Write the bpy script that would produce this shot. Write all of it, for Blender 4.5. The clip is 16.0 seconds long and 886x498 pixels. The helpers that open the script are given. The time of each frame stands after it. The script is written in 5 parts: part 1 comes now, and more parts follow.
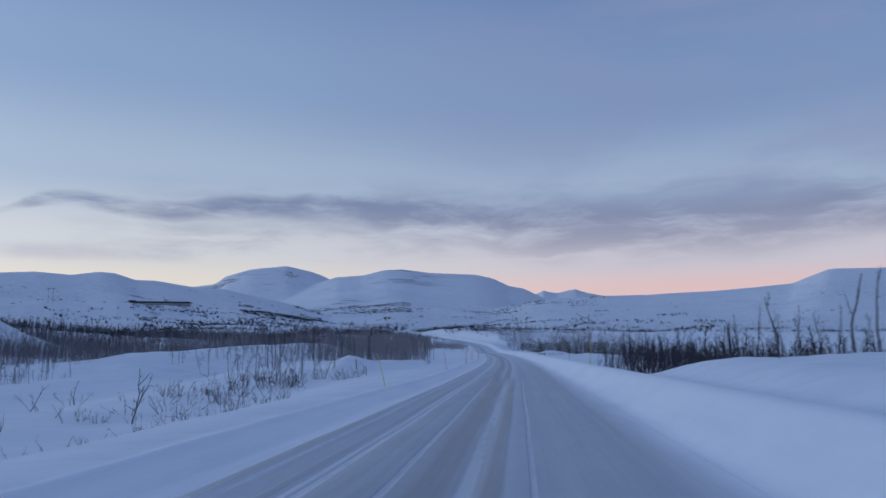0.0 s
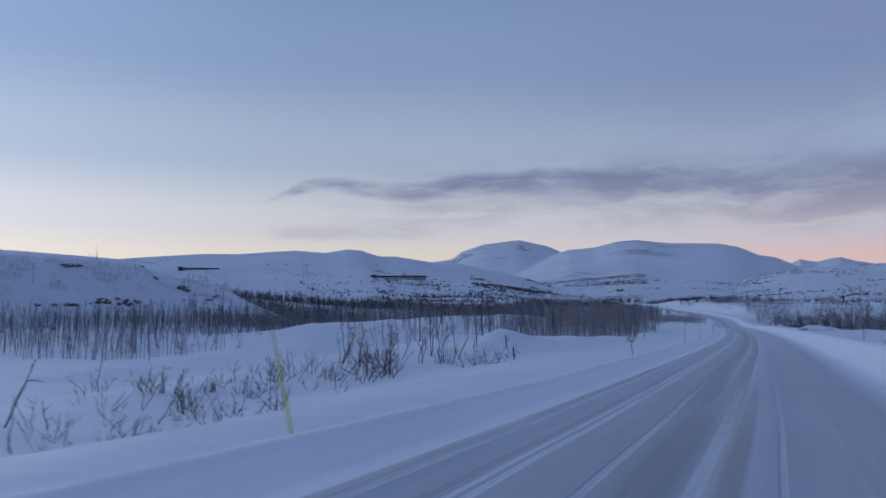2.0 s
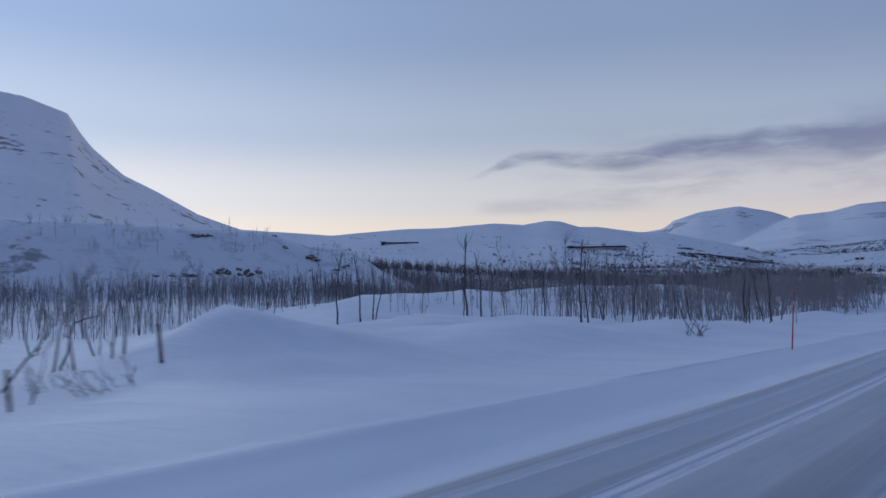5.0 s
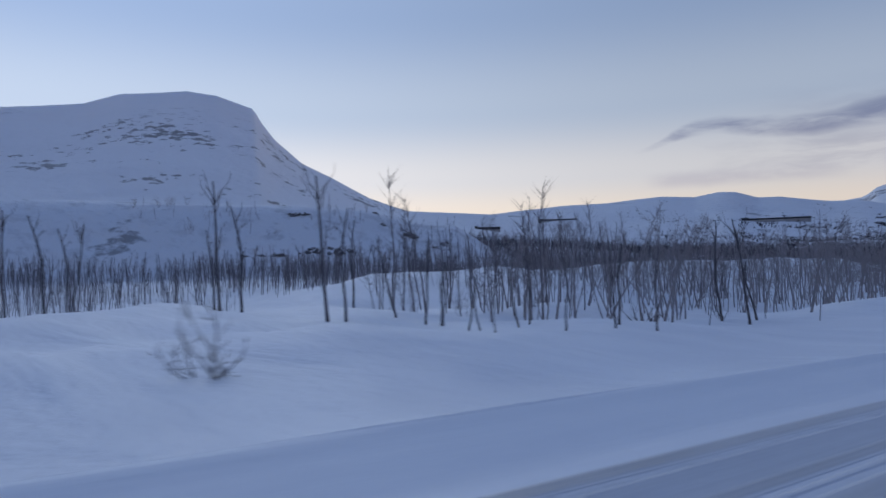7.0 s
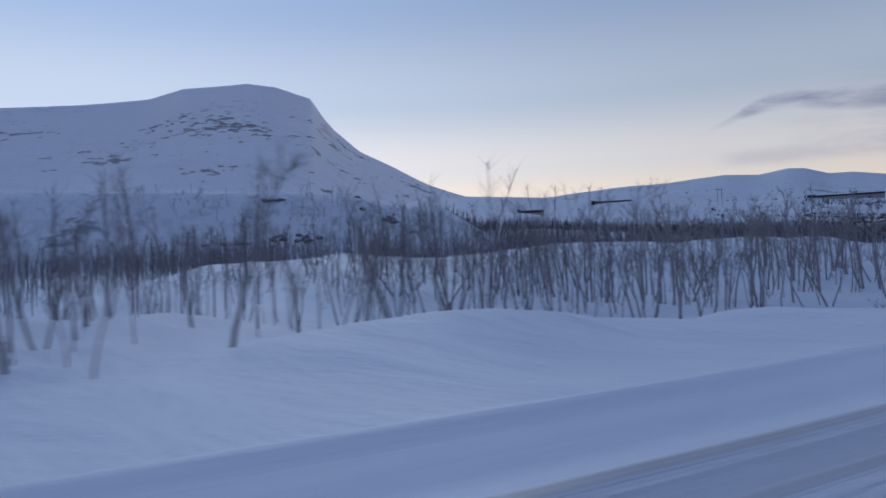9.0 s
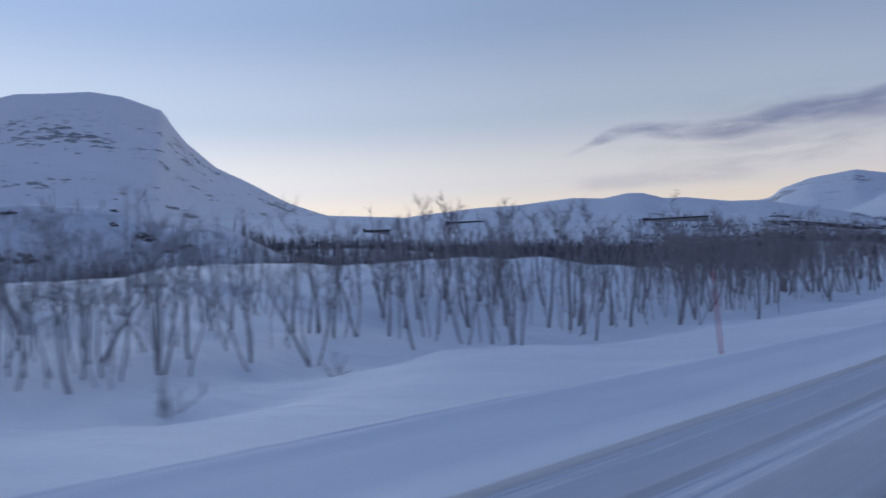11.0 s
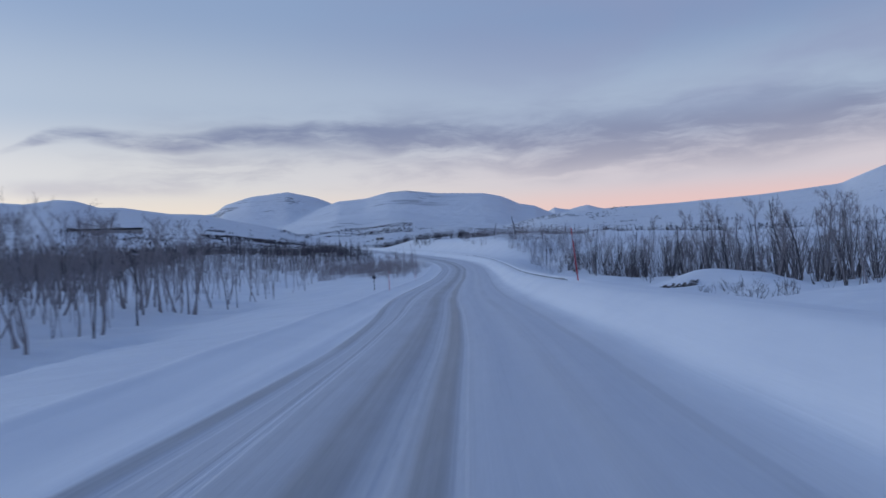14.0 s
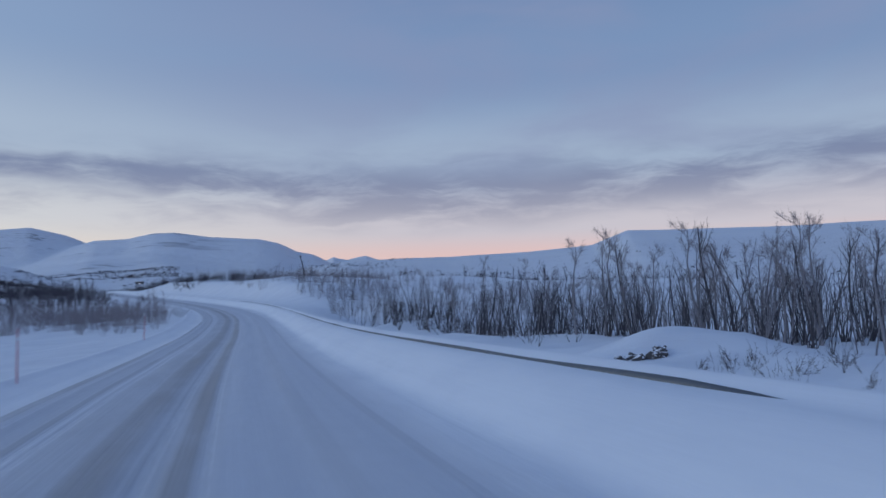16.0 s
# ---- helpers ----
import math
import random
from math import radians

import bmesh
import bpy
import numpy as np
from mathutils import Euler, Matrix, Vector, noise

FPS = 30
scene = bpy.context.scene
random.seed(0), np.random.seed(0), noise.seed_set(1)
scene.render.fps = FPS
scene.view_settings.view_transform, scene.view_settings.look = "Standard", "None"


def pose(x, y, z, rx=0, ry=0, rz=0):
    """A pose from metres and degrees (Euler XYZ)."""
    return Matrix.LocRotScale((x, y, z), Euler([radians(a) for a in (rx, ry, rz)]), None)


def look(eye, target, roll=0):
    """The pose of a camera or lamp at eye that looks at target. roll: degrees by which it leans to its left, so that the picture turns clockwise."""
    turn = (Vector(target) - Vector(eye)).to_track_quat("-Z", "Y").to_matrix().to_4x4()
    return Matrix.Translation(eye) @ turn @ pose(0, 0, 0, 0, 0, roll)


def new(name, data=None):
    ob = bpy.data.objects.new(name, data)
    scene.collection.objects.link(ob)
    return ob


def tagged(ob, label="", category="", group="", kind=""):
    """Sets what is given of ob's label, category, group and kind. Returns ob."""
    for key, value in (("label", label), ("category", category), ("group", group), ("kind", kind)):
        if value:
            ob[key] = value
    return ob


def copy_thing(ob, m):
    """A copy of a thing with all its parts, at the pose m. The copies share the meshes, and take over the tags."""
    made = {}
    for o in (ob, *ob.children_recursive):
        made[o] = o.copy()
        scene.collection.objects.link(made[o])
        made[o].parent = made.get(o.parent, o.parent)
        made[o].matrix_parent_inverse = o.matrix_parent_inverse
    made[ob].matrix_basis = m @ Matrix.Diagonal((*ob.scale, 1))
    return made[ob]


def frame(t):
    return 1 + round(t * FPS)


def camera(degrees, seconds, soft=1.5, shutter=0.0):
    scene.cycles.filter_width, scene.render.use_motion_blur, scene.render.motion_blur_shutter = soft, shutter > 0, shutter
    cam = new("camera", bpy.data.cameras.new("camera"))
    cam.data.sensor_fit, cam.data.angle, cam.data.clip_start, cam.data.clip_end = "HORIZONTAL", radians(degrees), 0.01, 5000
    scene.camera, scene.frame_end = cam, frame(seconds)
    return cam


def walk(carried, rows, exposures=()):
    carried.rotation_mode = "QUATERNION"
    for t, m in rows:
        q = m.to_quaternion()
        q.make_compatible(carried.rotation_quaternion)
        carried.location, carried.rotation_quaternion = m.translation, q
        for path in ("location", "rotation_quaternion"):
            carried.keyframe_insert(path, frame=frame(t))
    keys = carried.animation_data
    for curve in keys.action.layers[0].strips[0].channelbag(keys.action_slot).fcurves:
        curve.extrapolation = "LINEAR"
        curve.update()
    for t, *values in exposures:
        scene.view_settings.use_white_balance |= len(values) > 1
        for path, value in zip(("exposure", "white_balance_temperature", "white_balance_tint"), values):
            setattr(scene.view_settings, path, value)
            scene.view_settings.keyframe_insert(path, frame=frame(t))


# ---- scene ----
cam = camera(64.5, 16.0, shutter=0.36)
# seconds, eye, target, roll
PATH = [
    (0.0, (0.000, 0.000, 1.500), (0.000, 9.933, 2.653), -0.36),
    (0.5, (0.582, 5.200, 1.332), (-0.123, 15.096, 2.583), -0.35),
    (1.0, (1.158, 10.394, 1.167), (-0.433, 20.191, 2.384), -0.28),
    (1.5, (1.726, 15.585, 1.005), (-0.744, 25.220, 2.041), -0.39),
    (2.0, (2.287, 20.777, 0.845), (-0.938, 30.209, 1.639), -0.33),
    (2.5, (2.842, 25.973, 0.687), (-0.930, 35.216, 1.269), -0.31),
    (3.0, (3.389, 31.174, 0.533), (-0.783, 40.251, 1.001), -0.29),
    (3.5, (3.928, 36.386, 0.380), (-0.625, 45.278, 0.811), -0.19),
    (4.0, (4.460, 41.610, 0.230), (-0.515, 50.273, 0.678), -0.28),
    (6.5, (6.984, 68.025, -0.490), (-0.189, 74.988, -0.236), -1.11),
    (7.0, (7.457, 73.388, -0.629), (-0.143, 79.884, -0.460), -1.36),
    (7.5, (7.919, 78.785, -0.765), (-0.032, 84.850, -0.683), -2.00),
    (8.0, (8.366, 84.220, -0.899), (0.172, 89.952, -0.916), -2.33),
    (10.5, (10.361, 112.053, -1.546), (2.788, 118.583, -1.433), -2.3),
    (11.0, (10.701, 117.774, -1.670), (3.780, 124.989, -1.473), -2.35),
    (11.5, (11.018, 123.552, -1.793), (5.015, 131.546, -1.541), -2.82),
    (12.0, (11.309, 129.392, -1.914), (6.496, 138.155, -1.698), -3.08),
    (12.5, (11.572, 135.296, -2.034), (8.082, 144.666, -1.881), -3.19),
    (13.0, (11.805, 141.268, -2.152), (9.634, 151.029, -2.057), -3.16),
    (13.5, (12.005, 147.309, -2.268), (10.953, 157.253, -2.201), -2.95),
    (14.0, (12.171, 153.423, -2.382), (12.003, 163.422, -2.318), -2.55),
    (14.5, (12.298, 159.613, -2.495), (12.844, 169.598, -2.379), -2.20),
    (15.0, (12.384, 165.882, -2.607), (13.692, 175.792, -2.326), -1.57),
    (15.5, (12.425, 172.232, -2.716), (14.487, 182.004, -2.215), -1.10),
    (16.0, (12.419, 178.666, -2.824), (15.368, 188.198, -2.155), -1.29),
]
# seconds, stops, kelvin, tint
EXPOSURES = [(0.0, -0.08, 6250, 7), (1.5, -0.2, 6250, 9), (2.0, -0.22, 6300, 10), (3.0, -0.19, 6420, 11), (4.0, -0.15, 6480, 11), (6.5, -0.17, 6570, 10), (10.5, -0.15, 6600, 10),
             (12.5, -0.05, 6440, 10), (14.0, 0.03, 6620, 8), (14.5, 0.05, 6700, 8), (15.0, 0.06, 6760, 8), (15.5, -0.02, 6600, 7), (16.0, -0.06, 6450, 6)]
walk(cam, [(t, look(eye, target, roll)) for t, eye, target, roll in PATH],
     exposures=EXPOSURES)

# ---- sky: winter twilight, the sun below the horizon ahead and to the side ----
def socket_math(nt, op, a, b=None, c=None):
    n = nt.nodes.new("ShaderNodeMath")
    n.operation = op
    for i, v in enumerate((a, b, c)):
        if v is None:
            continue
        if isinstance(v, (int, float)):
            n.inputs[i].default_value = v
        else:
            nt.links.new(v, n.inputs[i])
    return n.outputs[0]


def smooth_map(nt, value, lo, hi, a=0.0, b=1.0):
    n = nt.nodes.new("ShaderNodeMapRange")
    n.interpolation_type = "SMOOTHSTEP"
    for i, v in enumerate((lo, hi, a, b)):
        n.inputs[1 + i].default_value = v
    nt.links.new(value, n.inputs[0])
    return n.outputs[0]


def lin(r, g, b):
    return tuple(((c / 255 + 0.055) / 1.055) ** 2.4 if c > 10 else c / 3294 for c in (r, g, b)) + (1,)


def ramp(nt, value, stops):
    n = nt.nodes.new("ShaderNodeValToRGB")
    n.color_ramp.interpolation = "EASE"
    e = n.color_ramp.elements
    while len(e) < len(stops):
        e.new(0.5)
    for k, (p, col) in enumerate(stops):
        e[k].position, e[k].color = p, col
    nt.links.new(value, n.inputs[0])
    return n.outputs[0]


def mix(nt, fac, a, b, kind="MIX"):
    n = nt.nodes.new("ShaderNodeMix")
    n.data_type, n.blend_type = "RGBA", kind
    for s, v in ((n.inputs[0], fac), (n.inputs[6], a), (n.inputs[7], b)):
        if isinstance(v, (int, float, tuple)):
            s.default_value = v
        else:
            nt.links.new(v, s)
    return n.outputs[2]


def noise_tex(nt, vec, scale, detail=4, rough=0.55, distortion=0.0):
    n = nt.nodes.new("ShaderNodeTexNoise")
    n.inputs["Scale"].default_value, n.inputs["Detail"].default_value = scale, detail
    n.inputs["Roughness"].default_value, n.inputs["Distortion"].default_value = rough, distortion
    if vec is not None:
        nt.links.new(vec, n.inputs["Vector"])
    return n.outputs["Fac"]


def combine(nt, x, y, z):
    n = nt.nodes.new("ShaderNodeCombineXYZ")
    for i, v in enumerate((x, y, z)):
        if isinstance(v, (int, float)):
            n.inputs[i].default_value = v
        else:
            nt.links.new(v, n.inputs[i])
    return n.outputs[0]


def build_sky():
    w = bpy.data.worlds.new("twilight_sky")
    scene.world = w
    w.use_nodes = True
    nt = w.node_tree
    M = lambda *a: socket_math(nt, *a)
    tc = nt.nodes.new("ShaderNodeTexCoord")
    sep = nt.nodes.new("ShaderNodeSeparateXYZ")
    nt.links.new(tc.outputs["Generated"], sep.inputs[0])
    x, y, z = sep.outputs
    az = M("MULTIPLY", M("ARCTAN2", M("MULTIPLY", x, -1), y), 57.2958)   # degrees, left positive
    el = M("MULTIPLY", M("ARCSINE", z), 57.2958)
    e01 = M("DIVIDE", M("MAXIMUM", el, 0.0), 60.0)
    glow = ramp(nt, e01, [(0.0, lin(236, 220, 205)), (0.06, lin(233, 222, 212)), (0.11, lin(212, 213, 219)),
                          (0.2, lin(172, 187, 210)), (0.33, lin(141, 163, 199)), (0.5, lin(119, 143, 186)), (1.0, lin(92, 122, 180))])
    rose = ramp(nt, e01, [(0.0, lin(224, 186, 188)), (0.05, lin(228, 195, 195)), (0.09, lin(206, 199, 210)),
                          (0.18, lin(165, 181, 207)), (0.3, lin(126, 150, 190)), (0.5, lin(103, 129, 175)), (1.0, lin(88, 118, 177))])
    side = smooth_map(nt, az, 26.0, -20.0)
    base = mix(nt, side, glow, rose)
    # cloud bank low over the hills, thinning out to an arched wisp on the glow side
    across = M("DIVIDE", M("SUBTRACT", 40.0, az), 90.0)

    def along_sky(stops, top):
        return M("MULTIPLY", ramp(nt, across, [((40.0 - a) / 90.0, (v / top, v / top, v / top, 1)) for a, v in stops]), top)
    wob = M("MULTIPLY", M("SUBTRACT", noise_tex(nt, combine(nt, M("DIVIDE", az, 7.0), 3.1, 0.0), 1.0, 4), 0.5), 0.9)
    warp = M("MULTIPLY", M("SUBTRACT", noise_tex(nt, combine(nt, M("DIVIDE", az, 6.0), M("DIVIDE", el, 2.5), 0.4), 1.0, 3), 0.5), 1.4)
    low = M("SUBTRACT", el, wob)
    line = along_sky([(34, 8.0), (28.5, 9.7), (23.5, 9.1), (15, 9.8), (9, 9.9), (0, 9.0), (-10, 8.1), (-22, 8.0), (-36, 8.7), (-49, 9.2)], 12.0)
    half = along_sky([(34, 0.14), (29, 0.45), (23.5, 0.62), (15, 0.9), (9, 1.1), (0, 1.9), (-10, 2.3), (-22, 2.1), (-36, 1.9), (-49, 2.1)], 4.0)
    streak = noise_tex(nt, combine(nt, M("DIVIDE", az, 9.0), M("DIVIDE", M("ADD", low, warp), 1.9), 7.3), 1.0, 7, 0.58, 0.25)
    off = M("SUBTRACT", M("ADD", el, M("MULTIPLY", warp, 0.75)), M("ADD", line, M("MULTIPLY", wob, 0.5)))
    bank = smooth_map(nt, M("DIVIDE", M("ABSOLUTE", off), half), 1.65, 0.3)
    cover = M("MULTIPLY", M("MULTIPLY", bank, smooth_map(nt, az, 34.5, 29.0)), smooth_map(nt, streak, 0.3, 0.58, 0.1, 1.0))
    # thin streaks under the bank
    under = M("MULTIPLY", M("MULTIPLY", smooth_map(nt, M("ABSOLUTE", M("SUBTRACT", low, 7.2)), 2.2, 0.6), smooth_map(nt, az, 33.0, 18.0)), smooth_map(nt, streak, 0.42, 0.68, 0.0, 0.5))
    haze = M("MULTIPLY", M("MULTIPLY", smooth_map(nt, M("ABSOLUTE", M("SUBTRACT", low, 9.6)), 3.5, 0.5), smooth_map(nt, az, 30.0, 10.0)), smooth_map(nt, streak, 0.35, 0.7, 0.05, 0.55))
    cover = M("MAXIMUM", M("MAXIMUM", cover, haze), under)
    wisp = M("MULTIPLY", M("MULTIPLY", smooth_map(nt, M("ABSOLUTE", M("SUBTRACT", low, 5.8)), 0.9, 0.1), M("MULTIPLY", smooth_map(nt, az, 34.0, 31.0), smooth_map(nt, az, 18.0, 24.0))),
             smooth_map(nt, streak, 0.32, 0.58, 0.1, 0.7))
    veil_n = noise_tex(nt, combine(nt, M("DIVIDE", az, 22.0), M("DIVIDE", el, 7.0), 1.7), 1.0, 5, 0.5, 0.3)
    veil = M("MULTIPLY", M("MULTIPLY", smooth_map(nt, veil_n, 0.36, 0.66), smooth_map(nt, az, 22.0, -25.0)),
             M("MULTIPLY", smooth_map(nt, el, 6.0, 12.0), smooth_map(nt, el, 40.0, 20.0)))
    cloud_col = mix(nt, smooth_map(nt, low, 5.5, 10.5), lin(164, 163, 182), lin(122, 133, 167))
    sky = mix(nt, M("MULTIPLY", veil, 0.68), base, lin(140, 150, 186))
    sky = mix(nt, M("MULTIPLY", cover, 0.9), sky, cloud_col)
    sky = mix(nt, M("MULTIPLY", wisp, 0.6), sky, lin(176, 174, 192))
    nt.links.new(sky, nt.nodes["Background"].inputs[0])
    # the glow of the sun below the horizon grows towards its side
    toward = M("MULTIPLY", smooth_map(nt, az, 20.0, 85.0), smooth_map(nt, az, 178.0, 130.0))
    away = M("MULTIPLY", smooth_map(nt, M("ABSOLUTE", M("SUBTRACT", az, 50.0)), 105.0, 175.0, 1.0, 0.84), smooth_map(nt, el, 32.0, 80.0, 1.0, 0.72))
    nt.links.new(M("MULTIPLY", away, M("ADD", 1.0, M("MULTIPLY", toward, 0.54))), nt.nodes["Background"].inputs[1])


build_sky()

# the last glow of the sun, spread wide by the cloud, from the side of the big fell
glow = new("sun", bpy.data.lights.new("sun", "SUN"))
glow.data.energy, glow.data.angle, glow.data.color = 0.7, radians(36), (0.84, 0.93, 1.0)
glow.matrix_basis = look((-75, 30, 20), (0, 0, 0))


# ---- materials ----
def material(name, rough=0.8):
    m = bpy.data.materials.new(name)
    m.use_nodes = True
    b = m.node_tree.nodes["Principled BSDF"]
    b.inputs["Roughness"].default_value = rough
    return m, m.node_tree, b


def bump(nt, bsdf, height, strength, distance):
    n = nt.nodes.new("ShaderNodeBump")
    n.inputs["Strength"].default_value, n.inputs["Distance"].default_value = strength, distance
    nt.links.new(height, n.inputs["Height"])
    nt.links.new(n.outputs[0], bsdf.inputs["Normal"])


def position(nt):
    return nt.nodes.new("ShaderNodeNewGeometry").outputs["Position"]


def scaled(nt, vec, s):
    n = nt.nodes.new("ShaderNodeVectorMath")
    n.operation = "MULTIPLY"
    nt.links.new(vec, n.inputs[0])
    n.inputs[1].default_value = s
    return n.outputs[0]


def make_snow():
    m, nt, b = material("wind_packed_snow", 0.62)
    p = position(nt)
    big = noise_tex(nt, p, 0.09, 4)
    drift = noise_tex(nt, scaled(nt, p, (0.35, 1.1, 1.0)), 0.55, 5, 0.55, 0.4)
    fine = noise_tex(nt, p, 9.0, 3)
    col = mix(nt, big, (0.87, 0.88, 0.895, 1), (0.92, 0.925, 0.93, 1))
    # wind crust and the bluish shade of drift hollows, put into the snow colour
    col = mix(nt, smooth_map(nt, drift, 0.35, 0.7), mix(nt, 0.18, col, (0.55, 0.57, 0.64, 1)), col)
    nt.links.new(col, b.inputs["Base Color"])
    b.inputs["Specular IOR Level"].default_value = 0.25
    bump(nt, b, socket_math(nt, "ADD", socket_math(nt, "MULTIPLY", drift, 0.9), socket_math(nt, "MULTIPLY", fine, 0.06)), 0.9, 0.36)
    return m


def make_hill_snow():
    m, nt, b = material("hill_snow_with_rock_and_scrub", 0.7)
    p = position(nt)
    geo = nt.nodes.new("ShaderNodeNewGeometry")
    sep = nt.nodes.new("ShaderNodeSeparateXYZ")
    nt.links.new(geo.outputs["Normal"], sep.inputs[0])
    steep = smooth_map(nt, sep.outputs[2], 0.99, 0.95)
    big = noise_tex(nt, p, 0.004, 5)
    patch = noise_tex(nt, p, 0.0034, 3)
    sepp = nt.nodes.new("ShaderNodeSeparateXYZ")
    nt.links.new(p, sepp.inputs[0])
    # along the slope, and by height: outcrops keep their height on the steep side
    run = socket_math(nt, "ADD", socket_math(nt, "MULTIPLY", sepp.outputs[0], 0.45), socket_math(nt, "MULTIPLY", sepp.outputs[1], 0.89))
    slope_at = combine(nt, run, socket_math(nt, "MULTIPLY", sepp.outputs[0], 0.15), socket_math(nt, "MULTIPLY", sepp.outputs[2], 2.2))
    ledge = noise_tex(nt, slope_at, 0.011, 8, 0.68, 0.3)
    spots = noise_tex(nt, slope_at, 0.036, 6, 0.68)
    shelf = socket_math(nt, "MULTIPLY", smooth_map(nt, sepp.outputs[2], 120.0, 230.0), smooth_map(nt, sepp.outputs[2], 480.0, 330.0))
    bare = socket_math(nt, "ADD", patch, socket_math(nt, "ADD", socket_math(nt, "MULTIPLY", shelf, 0.10), socket_math(nt, "MULTIPLY", ledge, 0.25)))
    # the barer the place, the more of the specks show
    rock = smooth_map(nt, socket_math(nt, "ADD", spots, socket_math(nt, "MULTIPLY", socket_math(nt, "SUBTRACT", bare, 0.70), 0.9)), 0.62, 0.68)
    rock = socket_math(nt, "MULTIPLY", rock, smooth_map(nt, sepp.outputs[0], 100.0, -250.0, 0.2, 1.0))
    rock = socket_math(nt, "MULTIPLY", rock, socket_math(nt, "ADD", 0.6, socket_math(nt, "MULTIPLY", steep, 0.4)))
    rock = socket_math(nt, "MULTIPLY", rock, smooth_map(nt, sepp.outputs[2], 500.0, 380.0, 0.25, 1.0))
    snow = mix(nt, big, (0.77, 0.78, 0.80, 1), (0.85, 0.86, 0.875, 1))
    heath = smooth_map(nt, noise_tex(nt, p, 0.16, 5, 0.7), 0.5, 0.62)
    heath = socket_math(nt, "MULTIPLY", heath, socket_math(nt, "MULTIPLY", smooth_map(nt, sepp.outputs[2], 130.0, 40.0), smooth_map(nt, ledge, 0.4, 0.6, 0.15, 1.0)))
    snow = mix(nt, socket_math(nt, "MULTIPLY", heath, 0.3), snow, (0.2, 0.185, 0.19, 1))
    col = mix(nt, socket_math(nt, "MULTIPLY", rock, 0.8), snow, mix(nt, spots, (0.05, 0.05, 0.055, 1), (0.16, 0.15, 0.15, 1)))
    nt.links.new(col, b.inputs["Base Color"])
    b.inputs["Specular IOR Level"].default_value = 0.15
    bump(nt, b, socket_math(nt, "ADD", noise_tex(nt, p, 0.018, 7, 0.62), socket_math(nt, "MULTIPLY", ledge, 0.35)), 0.9, 10.0)
    return m


